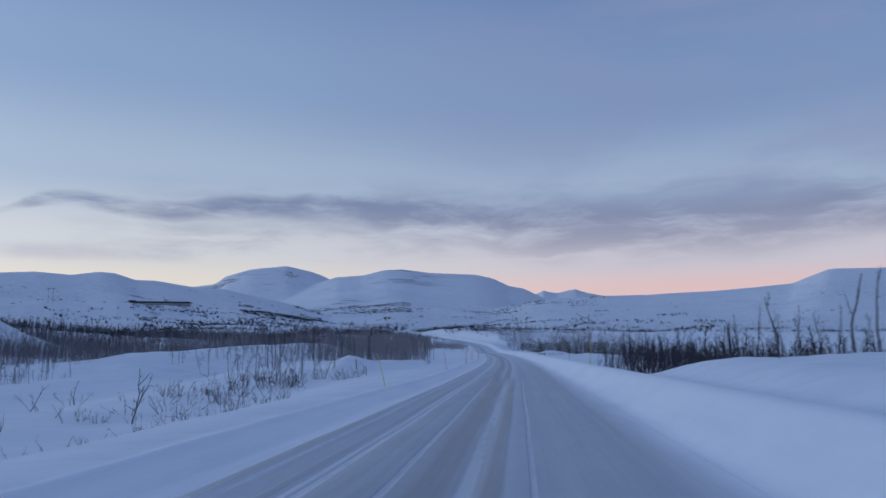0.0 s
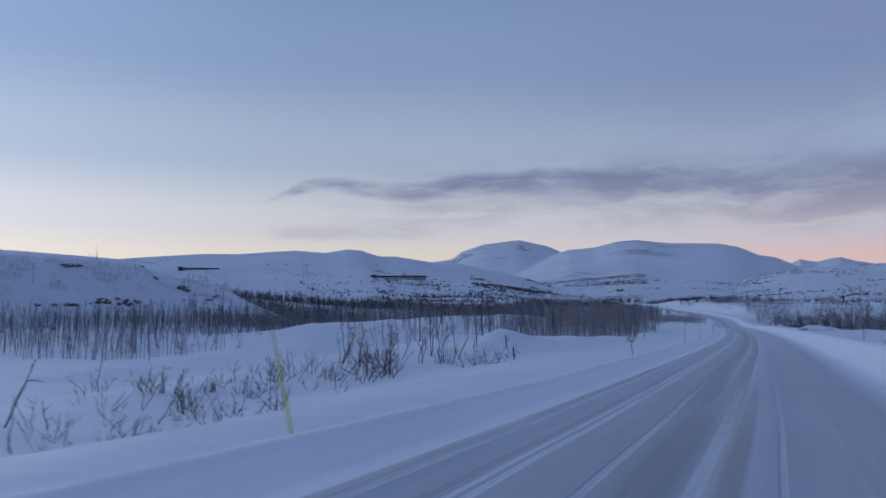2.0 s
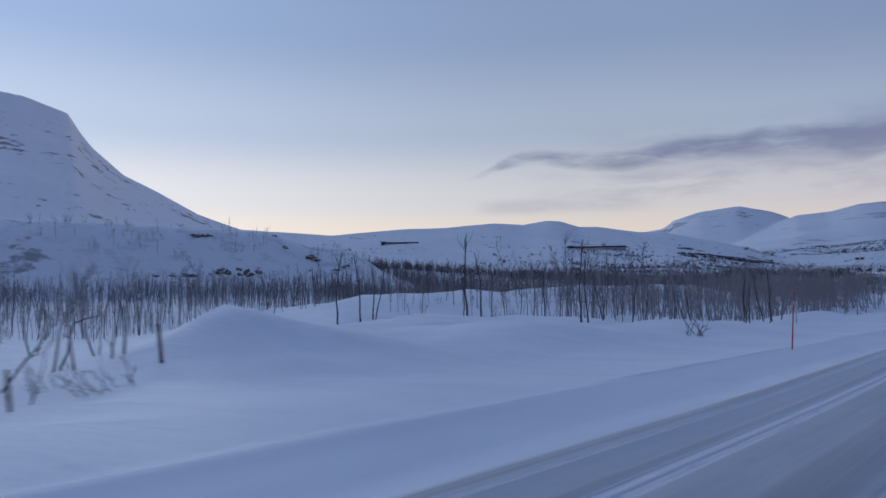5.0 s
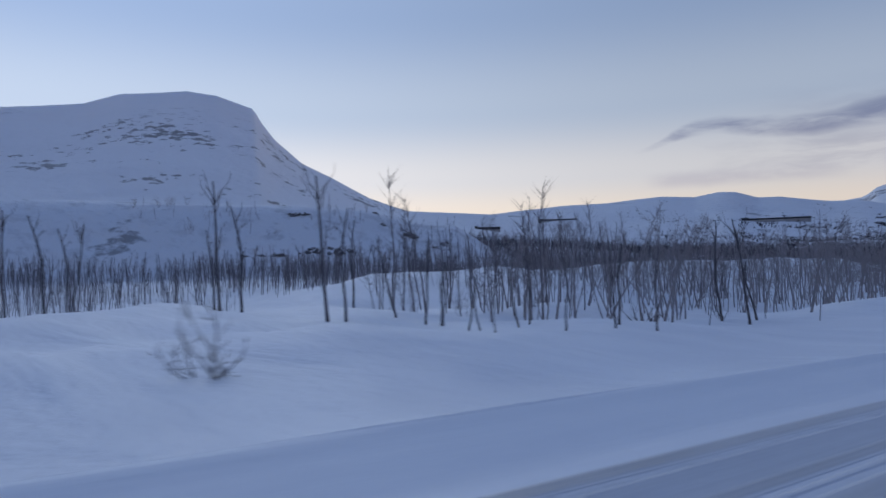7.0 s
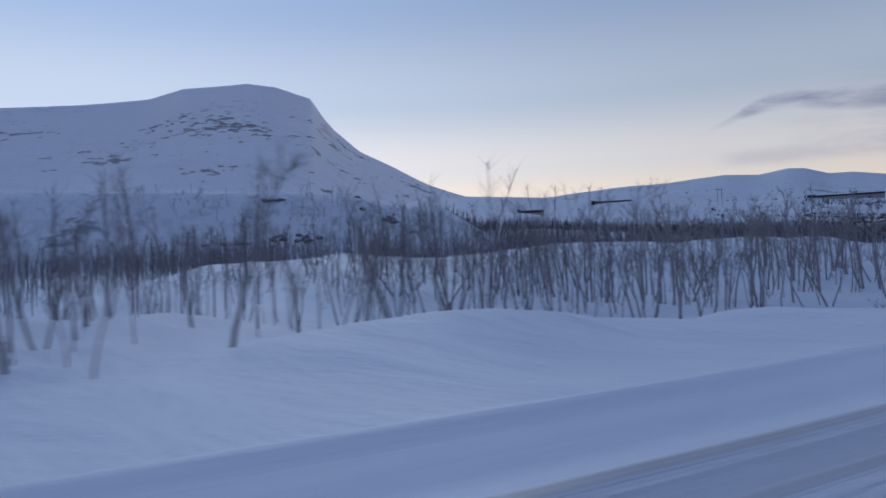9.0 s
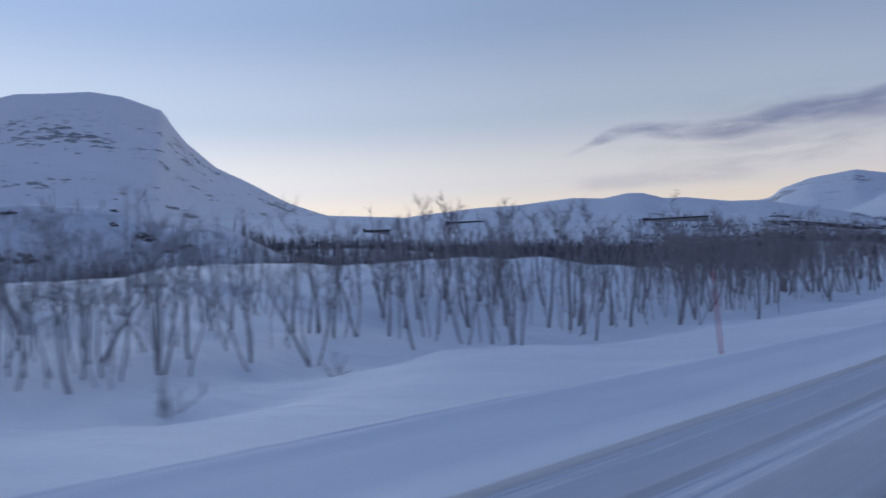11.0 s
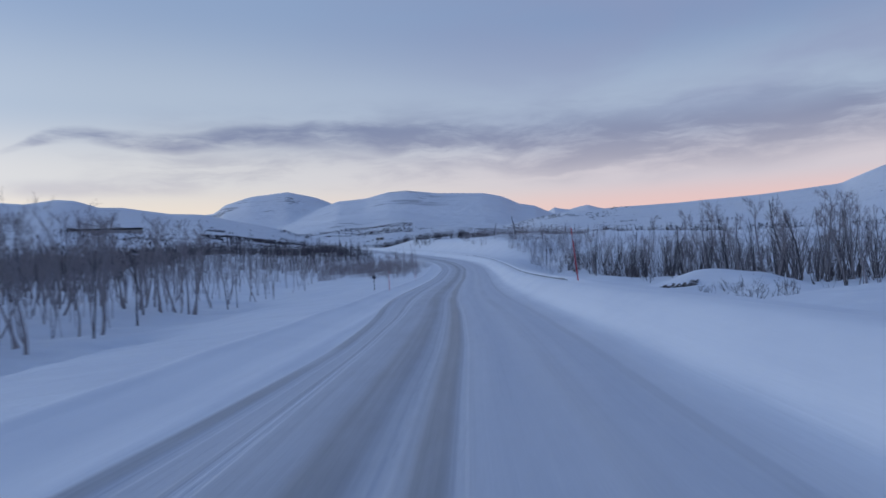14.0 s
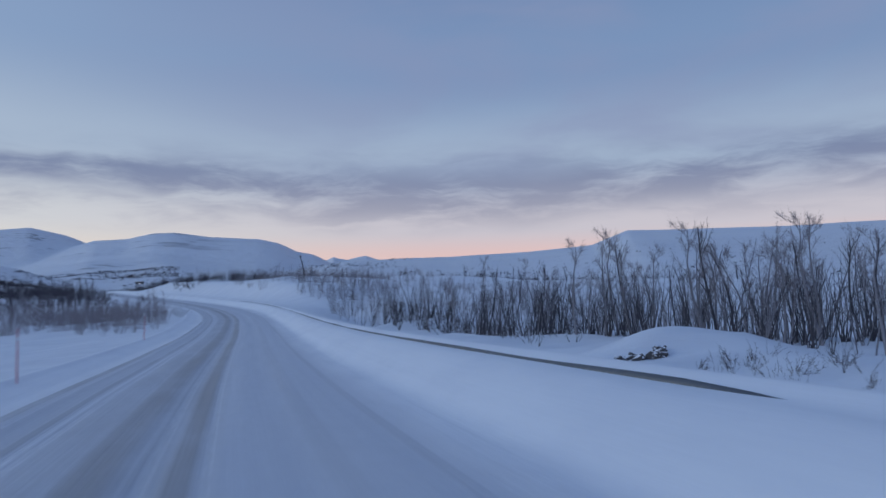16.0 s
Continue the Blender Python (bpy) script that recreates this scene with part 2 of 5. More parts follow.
def make_road_snow():
    """Packed snow and ice: UV x is metres across the road, y metres along it."""
    m, nt, b = material("packed_snow_road", 0.5)
    uv = nt.nodes.new("ShaderNodeUVMap").outputs[0]
    sep = nt.nodes.new("ShaderNodeSeparateXYZ")
    nt.links.new(uv, sep.inputs[0])
    M = lambda *a: socket_math(nt, *a)
    along = sep.outputs[1]
    wander = M("MULTIPLY", M("SUBTRACT", noise_tex(nt, combine(nt, 0.0, M("DIVIDE", along, 30.0), 0.0), 1.0, 2), 0.5), 0.45)
    d = M("ADD", sep.outputs[0], wander)
    long = noise_tex(nt, combine(nt, M("MULTIPLY", d, 3.6), M("MULTIPLY", along, 0.05), 0.0), 1.0, 6, 0.62)
    fine = noise_tex(nt, combine(nt, M("MULTIPLY", d, 13.0), M("MULTIPLY", along, 0.03), 2.0), 1.0, 4, 0.6)
    blotch = noise_tex(nt, combine(nt, M("MULTIPLY", d, 0.9), M("MULTIPLY", along, 0.22), 4.0), 1.0, 5, 0.6)
    crumb = noise_tex(nt, combine(nt, M("MULTIPLY", d, 5.0), M("MULTIPLY", along, 1.6), 9.0), 1.0, 4, 0.65)
    early, late = smooth_map(nt, along, 46.0, 30.0), smooth_map(nt, along, 30.0, 46.0)

    def band(centre, half, soft=0.35):
        return smooth_map(nt, M("ABSOLUTE", M("SUBTRACT", d, centre)), half, half * soft)

    def zone(lo, hi, soft):
        return M("MULTIPLY", smooth_map(nt, d, lo - soft, lo + soft), smooth_map(nt, d, hi + soft, hi - soft))

    def most(*v):
        out = v[0]
        for k in v[1:]:
            out = M("MAXIMUM", out, k)
        return out

    ragged = M("ADD", M("MULTIPLY", fine, 0.3), M("ADD", M("MULTIPLY", long, 0.3), M("MULTIPLY", blotch, 0.4)))
    keep = smooth_map(nt, ragged, 0.36, 0.58, 0.4, 1.0)
    side = mix(nt, smooth_map(nt, blotch, 0.3, 0.6), (0.85, 0.86, 0.88, 1), (0.91, 0.915, 0.92, 1))
    packed = mix(nt, M("ADD", M("MULTIPLY", long, 0.6), M("MULTIPLY", crumb, 0.4)), (0.60, 0.61, 0.64, 1), (0.77, 0.78, 0.81, 1))
    packed = mix(nt, M("MULTIPLY", smooth_map(nt, along, 90.0, 30.0), 0.3), packed, (0.45, 0.455, 0.475, 1))
    onroad = M("MULTIPLY", smooth_map(nt, d, -3.75, -3.35), smooth_map(nt, M("ADD", d, M("MULTIPLY", blotch, 0.8)), 3.2, 1.8))
    col = mix(nt, onroad, side, packed)
    # the driven lane is worn to grey ice, the other one less so and less with the way
    grey = mix(nt, crumb, (0.40, 0.405, 0.42, 1), (0.53, 0.535, 0.55, 1))
    worn = M("MULTIPLY", smooth_map(nt, along, 60.0, 140.0, 1.0, 0.72), most(M("MULTIPLY", zone(-2.45, -0.45, 0.22), 0.85), M("MULTIPLY", zone(-3.5, -2.75, 0.15), 0.4),
                M("MULTIPLY", zone(-0.2, 2.1, 0.3), smooth_map(nt, along, 45.0, 130.0, 0.6, 0.12))))
    col = mix(nt, M("MULTIPLY", worn, keep), col, grey)
    # wheel tracks
    ruts = most(M("MULTIPLY", late, M("MULTIPLY", band(-1.52, 0.32), 0.9)), M("MULTIPLY", late, band(-0.74, 0.2)), M("MULTIPLY", early, band(-1.15, 0.34)),
                M("MULTIPLY", early, band(-0.42, 0.17)), M("MULTIPLY", band(-3.6, 0.15), 0.8), M("MULTIPLY", band(-2.85, 0.1), 0.5),
                M("MULTIPLY", band(0.75, 0.22), 0.15), M("MULTIPLY", band(1.68, 0.12), 0.22))
    ice = mix(nt, fine, (0.27, 0.275, 0.29, 1), (0.36, 0.365, 0.38, 1))
    col = mix(nt, M("MULTIPLY", ruts, keep), col, ice)
    # thin ridges of loose snow between them
    loose = most(M("MULTIPLY", band(-2.5, 0.09), 0.9), M("MULTIPLY", band(-2.68, 0.06), 0.7), M("MULTIPLY", early, M("MULTIPLY", band(-1.6, 0.07), 0.9)),
                 M("MULTIPLY", early, M("MULTIPLY", band(-0.72, 0.14), 0.75)), M("MULTIPLY", late, M("MULTIPLY", band(-1.06, 0.09), 0.7)), M("MULTIPLY", late, M("MULTIPLY", band(-0.5, 0.07), 0.7)),
                 M("MULTIPLY", early, M("MULTIPLY", band(0.05, 0.05), 0.7)), M("MULTIPLY", band(2.5, 0.08), 0.25), M("MULTIPLY", band(-3.38, 0.07), 0.6))
    loose = M("MULTIPLY", M("MULTIPLY", loose, smooth_map(nt, along, 60.0, 150.0, 1.0, 0.6)), smooth_map(nt, M("ADD", M("MULTIPLY", crumb, 0.4), M("MULTIPLY", blotch, 0.6)), 0.36, 0.56, 0.2, 1.0))
    col = mix(nt, M("MULTIPLY", loose, 0.6), col, (0.80, 0.81, 0.84, 1))
    nt.links.new(col, b.inputs["Base Color"])
    nt.links.new(mix(nt, M("MULTIPLY", ruts, keep), (0.62, 0.62, 0.62, 1), (0.4, 0.4, 0.4, 1)), b.inputs["Roughness"])
    b.inputs["Specular IOR Level"].default_value = 0.3
    rise = M("SUBTRACT", M("ADD", M("MULTIPLY", long, 0.5), M("MULTIPLY", loose, 0.9)), M("MULTIPLY", ruts, 0.6))
    bump(nt, b, M("ADD", rise, M("MULTIPLY", crumb, 0.25)), 0.6, 0.035)
    return m


def make_bark(name, dark, light):
    m, nt, b = material(name, 0.9)
    obj = nt.nodes.new("ShaderNodeObjectInfo").outputs["Random"]
    isl = nt.nodes.new("ShaderNodeNewGeometry").outputs["Random Per Island"]
    p = position(nt)
    grain = noise_tex(nt, scaled(nt, p, (9, 9, 2.5)), 1.0, 4, 0.65)
    f = socket_math(nt, "ADD", socket_math(nt, "MULTIPLY", grain, 0.6), socket_math(nt, "MULTIPLY", socket_math(nt, "ADD", obj, isl), 0.2))
    nt.links.new(mix(nt, f, dark, light), b.inputs["Base Color"])
    b.inputs["Specular IOR Level"].default_value = 0.1
    return m


def make_plain(name, col, rough=0.6, vary=0.25, scale=6.0, metal=0.0):
    m, nt, b = material(name, rough)
    n = noise_tex(nt, position(nt), scale, 5, 0.6)
    darker = tuple(c * (1 - vary) for c in col) + (1,)
    lighter = tuple(min(1, c * (1 + vary)) for c in col) + (1,)
    nt.links.new(mix(nt, n, darker, lighter), b.inputs["Base Color"])
    b.inputs["Metallic"].default_value = metal
    bump(nt, b, n, 0.3, 0.02)
    return m


SNOW = make_snow()
HILL = make_hill_snow()
ROAD = make_road_snow()
BARK = make_bark("birch_bark", (0.16, 0.148, 0.158, 1), (0.44, 0.412, 0.425, 1))
TWIG = make_bark("birch_twig", (0.2, 0.178, 0.188, 1), (0.43, 0.385, 0.395, 1))
DEAD_BARK = make_bark("dead_birch_bark", (0.045, 0.042, 0.048, 1), (0.17, 0.155, 0.163, 1))
# darker birch bark copies: the shade within dense and distant stands put into colour
MID_TWIG = make_bark("birch_bark_mid_shade", (0.11, 0.1, 0.11, 1), (0.29, 0.264, 0.278, 1))
BELT_TWIG = make_bark("birch_bark_belt_shade", (0.06, 0.054, 0.062, 1), (0.19, 0.17, 0.183, 1))
FAR_TWIG = make_bark("birch_bark_far_shade", (0.032, 0.029, 0.034, 1), (0.1, 0.088, 0.098, 1))
SHRUB = make_bark("willow_bark", (0.052, 0.046, 0.05, 1), (0.19, 0.167, 0.17, 1))
RED = make_plain("red_plastic", (0.5, 0.045, 0.065), 0.45, 0.15)
YELLOW = make_plain("yellow_plastic", (0.62, 0.66, 0.08), 0.45, 0.15)
ORANGE_CAP = make_plain("reflective_band", (0.55, 0.5, 0.5), 0.3, 0.1)
STAKE = make_plain("weathered_wood", (0.11, 0.085, 0.07), 0.85)
SHED_WALL = make_plain("tarred_boards", (0.035, 0.035, 0.04), 0.8, 0.4, 0.6)
CONCRETE = make_plain("weathered_concrete", (0.22, 0.21, 0.21), 0.85, 0.3, 0.4)
PLASTERED = make_plain("snow_plastered_concrete", (0.42, 0.42, 0.44), 0.85, 0.4, 0.3)
def make_rock():
    """Dark rock with snow lying on its flatter faces."""
    m, nt, b = material("dark_rock_with_snow", 0.85)
    p = position(nt)
    n = noise_tex(nt, p, 1.6, 6, 0.65)
    sep = nt.nodes.new("ShaderNodeSeparateXYZ")
    nt.links.new(nt.nodes.new("ShaderNodeNewGeometry").outputs["Normal"], sep.inputs[0])
    lying = smooth_map(nt, socket_math(nt, "ADD", sep.outputs[2], socket_math(nt, "MULTIPLY", socket_math(nt, "SUBTRACT", n, 0.5), 0.9)), 0.62, 0.78)
    col = mix(nt, n, (0.05, 0.047, 0.05, 1), (0.17, 0.155, 0.15, 1))
    nt.links.new(mix(nt, lying, col, (0.84, 0.85, 0.87, 1)), b.inputs["Base Color"])
    bump(nt, b, n, 0.6, 0.15)
    return m


ROCK = make_rock()
STEEL = make_plain("galvanised_steel", (0.16, 0.165, 0.17), 0.5, 0.25, 3.0, 0.6)
SIGN = make_plain("dark_sign_plate", (0.06, 0.06, 0.08), 0.5, 0.2)
LAMP, _nt, _b = material("window_light", 0.5)
_b.inputs["Emission Color"].default_value = (0.95, 0.95, 1.0, 1)
_b.inputs["Emission Strength"].default_value = 1.8


# ---- terrain ----
def hash01(i, j, seed):
    h = (i.astype(np.int64) * 374761393 + j.astype(np.int64) * 668265263 + seed * 2147483647) & 0x7FFFFFFF
    h = ((h ^ (h >> 13)) * 1274126177) & 0x7FFFFFFF
    return ((h ^ (h >> 16)) & 0xFFFFF) / 0xFFFFF


def value_noise(x, y, seed):
    i, j = np.floor(x), np.floor(y)
    u, v = x - i, y - j
    u, v = u * u * u * (u * (6 * u - 15) + 10), v * v * v * (v * (6 * v - 15) + 10)
    a, b = hash01(i, j, seed), hash01(i + 1, j, seed)
    c, d = hash01(i, j + 1, seed), hash01(i + 1, j + 1, seed)
    return (a * (1 - u) + b * u) * (1 - v) + (c * (1 - u) + d * u) * v - 0.5


def fbm(x, y, size, octaves, seed, gain=0.5):
    out, amp, s = 0, 1.0, size
    for k in range(octaves):
        out = out + amp * value_noise(x / s + 17.3 * k, y / s - 9.1 * k, seed + k)
        amp, s = amp * gain, s / 2.03
    return out


def sstep(a, b, x):
    t = np.clip((x - a) / (b - a), 0, 1)
    return t * t * (3 - 2 * t)


_ty = np.arange(-400.0, 1200.0, 1.0)
_u = np.clip(_ty / 178.7, 0, 1)
_head = -6.42 + 2.09 * _u + 1.46 * _u ** 2 + 3.15 * _u ** 3
_bend = np.interp(_ty, [178.7, 190, 205, 220, 232, 245, 260, 275, 290, 310, 330, 350, 400], [0.28, -0.6, -1.7, -1.9, -1.2, 0.6, 4.0, 8.6, 11.8, 13.4, 14.2, 14.4, 13.8])
_head = np.where(_ty > 178.7, _bend, _head) - 16.0 * sstep(430, 560, _ty)
_tx = np.cumsum(-np.tan(np.radians(_head)))
_tx -= np.interp(0, _ty, _tx)
_slope = np.where(_ty < 180, -0.0323 + 0.0158 * _u, 0) + np.where(_ty >= 180, -0.0165, 0)
_slope = np.where(_ty < -60, 0.0, _slope) + 0.045 * sstep(185, 270, _ty) - 0.03 * sstep(400, 480, _ty)
_tz = np.cumsum(_slope)
_tz -= np.interp(0, _ty, _tz)


def line_x(y):
    """x of the car's line along the road; d is counted from here."""
    return np.interp(y, _ty, _tx)


def road_z(y):
    return np.interp(y, _ty, _tz)


CENTRE = (6.0, 90.0)
# skylines: distance, start of the rise, (azimuth, crest height) from the middle of the drive
RIDGES = [
    (172, 131, ((40, -3), (46, -2), (49.5, 3), (52.4, 8.7), (56, 9.5), (60, 13), (66, 14), (75, 14.5), (92, 15), (120, 14), (150, 6), (170, 0))),
    (2850, 700, ((44, 120), (52.5, 205), (55.6, 260), (58.4, 338), (61, 405), (63.1, 500), (64, 560), (64.7, 620), (67.5, 667), (69.6, 677),
                 (74.3, 650), (76.8, 605), (82, 568), (90, 530), (105, 430), (130, 330), (160, 260))),
    (250, 165, ((20, -3), (26, -2), (33, -0.3), (40, 2.5), (45, 4.3), (50, 4.8), (54, 3.5), (60, 0))),
    (640, 260, ((30, -3), (43, 10), (46, 24), (48, 27.5), (51, 24.5), (56, 18), (66, 8))),
    (1350, 330, ((8, 20), (14, 60), (18.6, 84), (20.8, 86), (24, 98), (25.5, 99), (27, 111), (28.1, 113), (30, 105), (32.5, 109), (36.5, 101),
                 (40, 98), (43.3, 92), (46, 86), (53, 98), (60, 90), (75, 60))),
    (4000, 2200, ((7, 180), (9.7, 312), (10.8, 342), (13, 377), (15.8, 355), (17.7, 312), (18.5, 268), (20, 252), (24, 215), (40, 160))),
    (3600, 400, ((-16, 60), (-9.5, 120), (-7.8, 180), (-6.6, 216), (-5.4, 230), (-4, 272), (-2.6, 292), (1.2, 304), (3.6, 323), (5, 319), (6.8, 291), (9, 280), (12, 218), (16, 120))),
    (4550, 3900, ((-15, 190), (-12.7, 222), (-11.6, 240), (-10.8, 262), (-10.2, 256), (-9.3, 238), (-8.7, 246), (-8.2, 257), (-7.4, 228), (-5, 190))),
    (1500, 450, ((-80, 108), (-60, 112), (-48, 113), (-40, 114), (-36, 116), (-31.5, 119), (-30.4, 119), (-29.1, 106), (-27.8, 92), (-23, 83), (-17, 78), (-12.9, 76), (-9, 72), (-4, 50), (2, 25))),
    (2600, 900, ((-180, 200), (-130, 210), (-90, 190), (-60, 150), (-45, 100), (-40, 60))),
    (2600, 900, ((120, 200), (150, 210), (180, 200))),
]


def far_height(x, y):
    dx, dy = x - CENTRE[0], y - CENTRE[1]
    r, az = np.hypot(dx, dy), np.degrees(np.arctan2(-dx, dy))
    z = -3.0 + 4.0 * sstep(150, 700, r)
    rough = fbm(x, y, 420, 6, 3)
    mid = fbm(x, y, 90, 5, 11)
    calm = np.ones_like(r)
    for k, (dist, start, crest) in enumerate(RIDGES):
        a, h = np.array([c[0] for c in crest]), np.array([c[1] for c in crest], float)
        order = np.argsort(a)
        a, h = a[order], h[order]
        span = sstep(a[0] - 6, a[0], az) * sstep(a[-1] + 6, a[-1], az)
        if a[0] == -180:
            span = sstep(a[-1] + 6, a[-1], az)
        if a[-1] == 180:
            span = sstep(a[0] - 6, a[0], az)
        top = np.interp(az, a, h) * span
        f = np.clip((r - start) / (dist - start), 0, 1)
        rise = f ** (1.6 if dist < 1600 or dist == 3600 else 1.2) if dist > 1000 else f * f * (3 - 2 * f)
        back = 1 - 0.55 * sstep(dist, dist * 1.7, r)
        cand = -3 + (top + 3) * rise * back
        near_crest = 1 - 0.8 * np.exp(-((r - dist) / (0.16 * dist)) ** 2)
        calm = np.where(cand > z, near_crest, calm)
        z = np.maximum(z, cand)
    grow = sstep(120, 900, r)
    return z + rough * (1 + 26 * grow * sstep(200, 1500, r)) * 0.45 * calm + mid * (0.4 + 5.0 * sstep(130, 600, r)) * calm


def near_height(x, y):
    d = x - line_x(y)
    base = road_z(y)
    wig = 0.4 * fbm(y, y * 0 + 5, 9.0, 2, 41)
    wig_r = 0.5 * fbm(y, y * 0 + 9, 13.0, 2, 43)
    # left side
    l = -d
    lv = np.interp(y, [-40, 20, 54, 70, 85, 92, 110, 145, 157, 178, 200, 260, 330, 420], [0.0, -0.2, -0.5, 0.15, 0.3, -0.1, -0.6, -1.5, -1.6, -0.9, -0.8, -0.6, 0.5, 0.5])
    low = sstep(67, 53, y)
    left = (0.15 - 0.03 * sstep(100, 140, y)) * sstep(3.8 + wig, 5.1 + wig, l) + 0.065 * np.exp(-((l - 5.15 - wig) / 0.2) ** 2) - 0.07 * (1 - low) * sstep(5.3, 6.8, l)
    # the field beside the start of the drive lies lower than the road; further on it follows the road
    on = sstep(74, 90, y)
    tail = (lv - 0.3) * sstep(5.6, 19.5 - 2.0 * sstep(92, 112, y) * sstep(180, 160, y), l) + on * (0.9 * sstep(23, 50, l) - 2.6 * sstep(54, 84, l)) - (1 - on) * 0.9 * sstep(16, 84, l)
    tail = tail + np.interp(y, [104, 113, 128, 146, 170, 190, 226], [0.0, 1.5, 2.0, 3.5, 3.2, 2.0, 0.0]) * (sstep(18, 46, l) - sstep(52, 84, l))
    field = (-2.45 - base) * sstep(5.9, 16.0, l)
    left = left + tail * (1 - low) + field * low
    q = ((y - 62.5) / 2.0) ** 2 + ((l - 14.8) / 2.2) ** 2
    heap = 1.45 * np.exp(-1.3 * (np.sqrt(q + 0.09) - 0.3)) + 0.9 * np.exp(-(((y - 65.5) / 2.6) ** 2 + ((l - 18.8) / 2.4) ** 2))
    heap = heap + 0.45 * np.exp(-(((y - 70) / 7) ** 2 + ((l - 11.8) / 2.6) ** 2)) + 0.35 * np.exp(-(((y - 103) / 5) ** 2 + ((l - 11.5) / 2.2) ** 2))
    heap = heap + 0.4 * np.exp(-(((y - 80) / 7) ** 2 + ((l - 24.5) / 5) ** 2))
    crest = 1.3 * np.exp(-(((x + 70) / 9) ** 2 + ((y - 122.8) / 8) ** 2)) + 0.4 * np.exp(-(((x + 28.7) / 7) ** 2 + ((y - 112.5) / 6) ** 2)) - 0.55 * np.exp(-(((x + 35) / 9) ** 2 + ((y - 112) / 9) ** 2))
    left = left + heap + crest - (2.2 + 1.0 * sstep(70, 85, y)) * sstep(20 + 6 * sstep(66, 76, y), 38 + 4 * sstep(66, 76, y), l) * sstep(114, 97, y) * sstep(25, 45, y)
    # right side: a ploughed bank up to the top of the guardrail, lower ground behind it
    rv = np.interp(y, [-40, 10, 34, 41, 52, 95, 130, 165, 195, 235, 260, 285, 360, 420], [1.0, 1.3, 1.3, -0.2, -1.1, -1.5, -1.2, -0.9, -1.0, -1.2, 1.0, 3.6, 3.6, 2.0])
    right = 0.64 * sstep(2.3 + wig_r, 4.0 + 0.3 * wig_r, d) + (rv - 0.64) * sstep(4.9, 11, d) - 0.6 * sstep(20, 45, d)
    mound = 1.35 * np.exp(-(((y - 206) / 7) ** 2 + ((d - 20) / 4) ** 2)) + 0.95 * np.exp(-(((y - 205.0) / 2.6) ** 2 + ((d - 16.5) / 3.2) ** 2))
    right = right + mound + 0.12 * np.exp(-((d - 4.1) / 0.55) ** 2) * sstep(180, 150, y) + 0.13 * np.exp(-((d - 4.6) / 0.26) ** 2) * sstep(176, 184, y) - 0.35 * np.exp(-((d - 6.6) / 1.3) ** 2) * sstep(60, 40, y)
    side = np.where(d < 0, left, right)
    off = sstep(5.5, 13, np.abs(d)) * (1 - 0.6 * low * (d < 0))
    side = side + off * (0.4 * fbm(x * 0.5, y, 2.8, 3, 23) + 0.8 * fbm(x, y, 11, 4, 21) + 0.9 * fbm(x, y, 37, 2, 27) * sstep(10, 30, np.abs(d)))
    return base + side


def ground_height(x, y):
    """Height of the snow at a place in the plan."""
    x, y = np.asarray(x, float), np.asarray(y, float)
    d = np.abs(x - line_x(y))
    k = np.maximum(sstep(38, 125, d), np.maximum(sstep(360, 470, y), sstep(-60, -130, y)))
    road = sstep(9, 5, d) * sstep(700, 600, y) * sstep(-200, -130, y)
    far = far_height(x, y)
    z = near_height(x, y) * (1 - k) + far * k
    return z * (1 - road) + near_height(x, y) * road


def sheet(name, X, Y, Z, mat, keep=None, uv=None):
    n, m = X.shape
    idx = np.arange(n * m).reshape(n, m)
    q = np.stack([idx[:-1, :-1], idx[1:, :-1], idx[1:, 1:], idx[:-1, 1:]], -1).reshape(-1, 4)
    if keep is not None:
        q = q[keep[:-1, :-1].ravel()]
    me = bpy.data.meshes.new(name)
    me.from_pydata(np.stack([X, Y, Z], -1).reshape(-1, 3).tolist(), [], q.tolist())
    if uv is not None:
        layer = me.uv_layers.new(name="UVMap")
        flat = np.stack(uv, -1).reshape(-1, 2)
        layer.data.foreach_set("uv", flat[q.ravel()].astype(np.float32).ravel())
    me.polygons.foreach_set("use_smooth", [True] * len(me.polygons))
    me.materials.append(mat)
    me.update()
    return new(name, me)


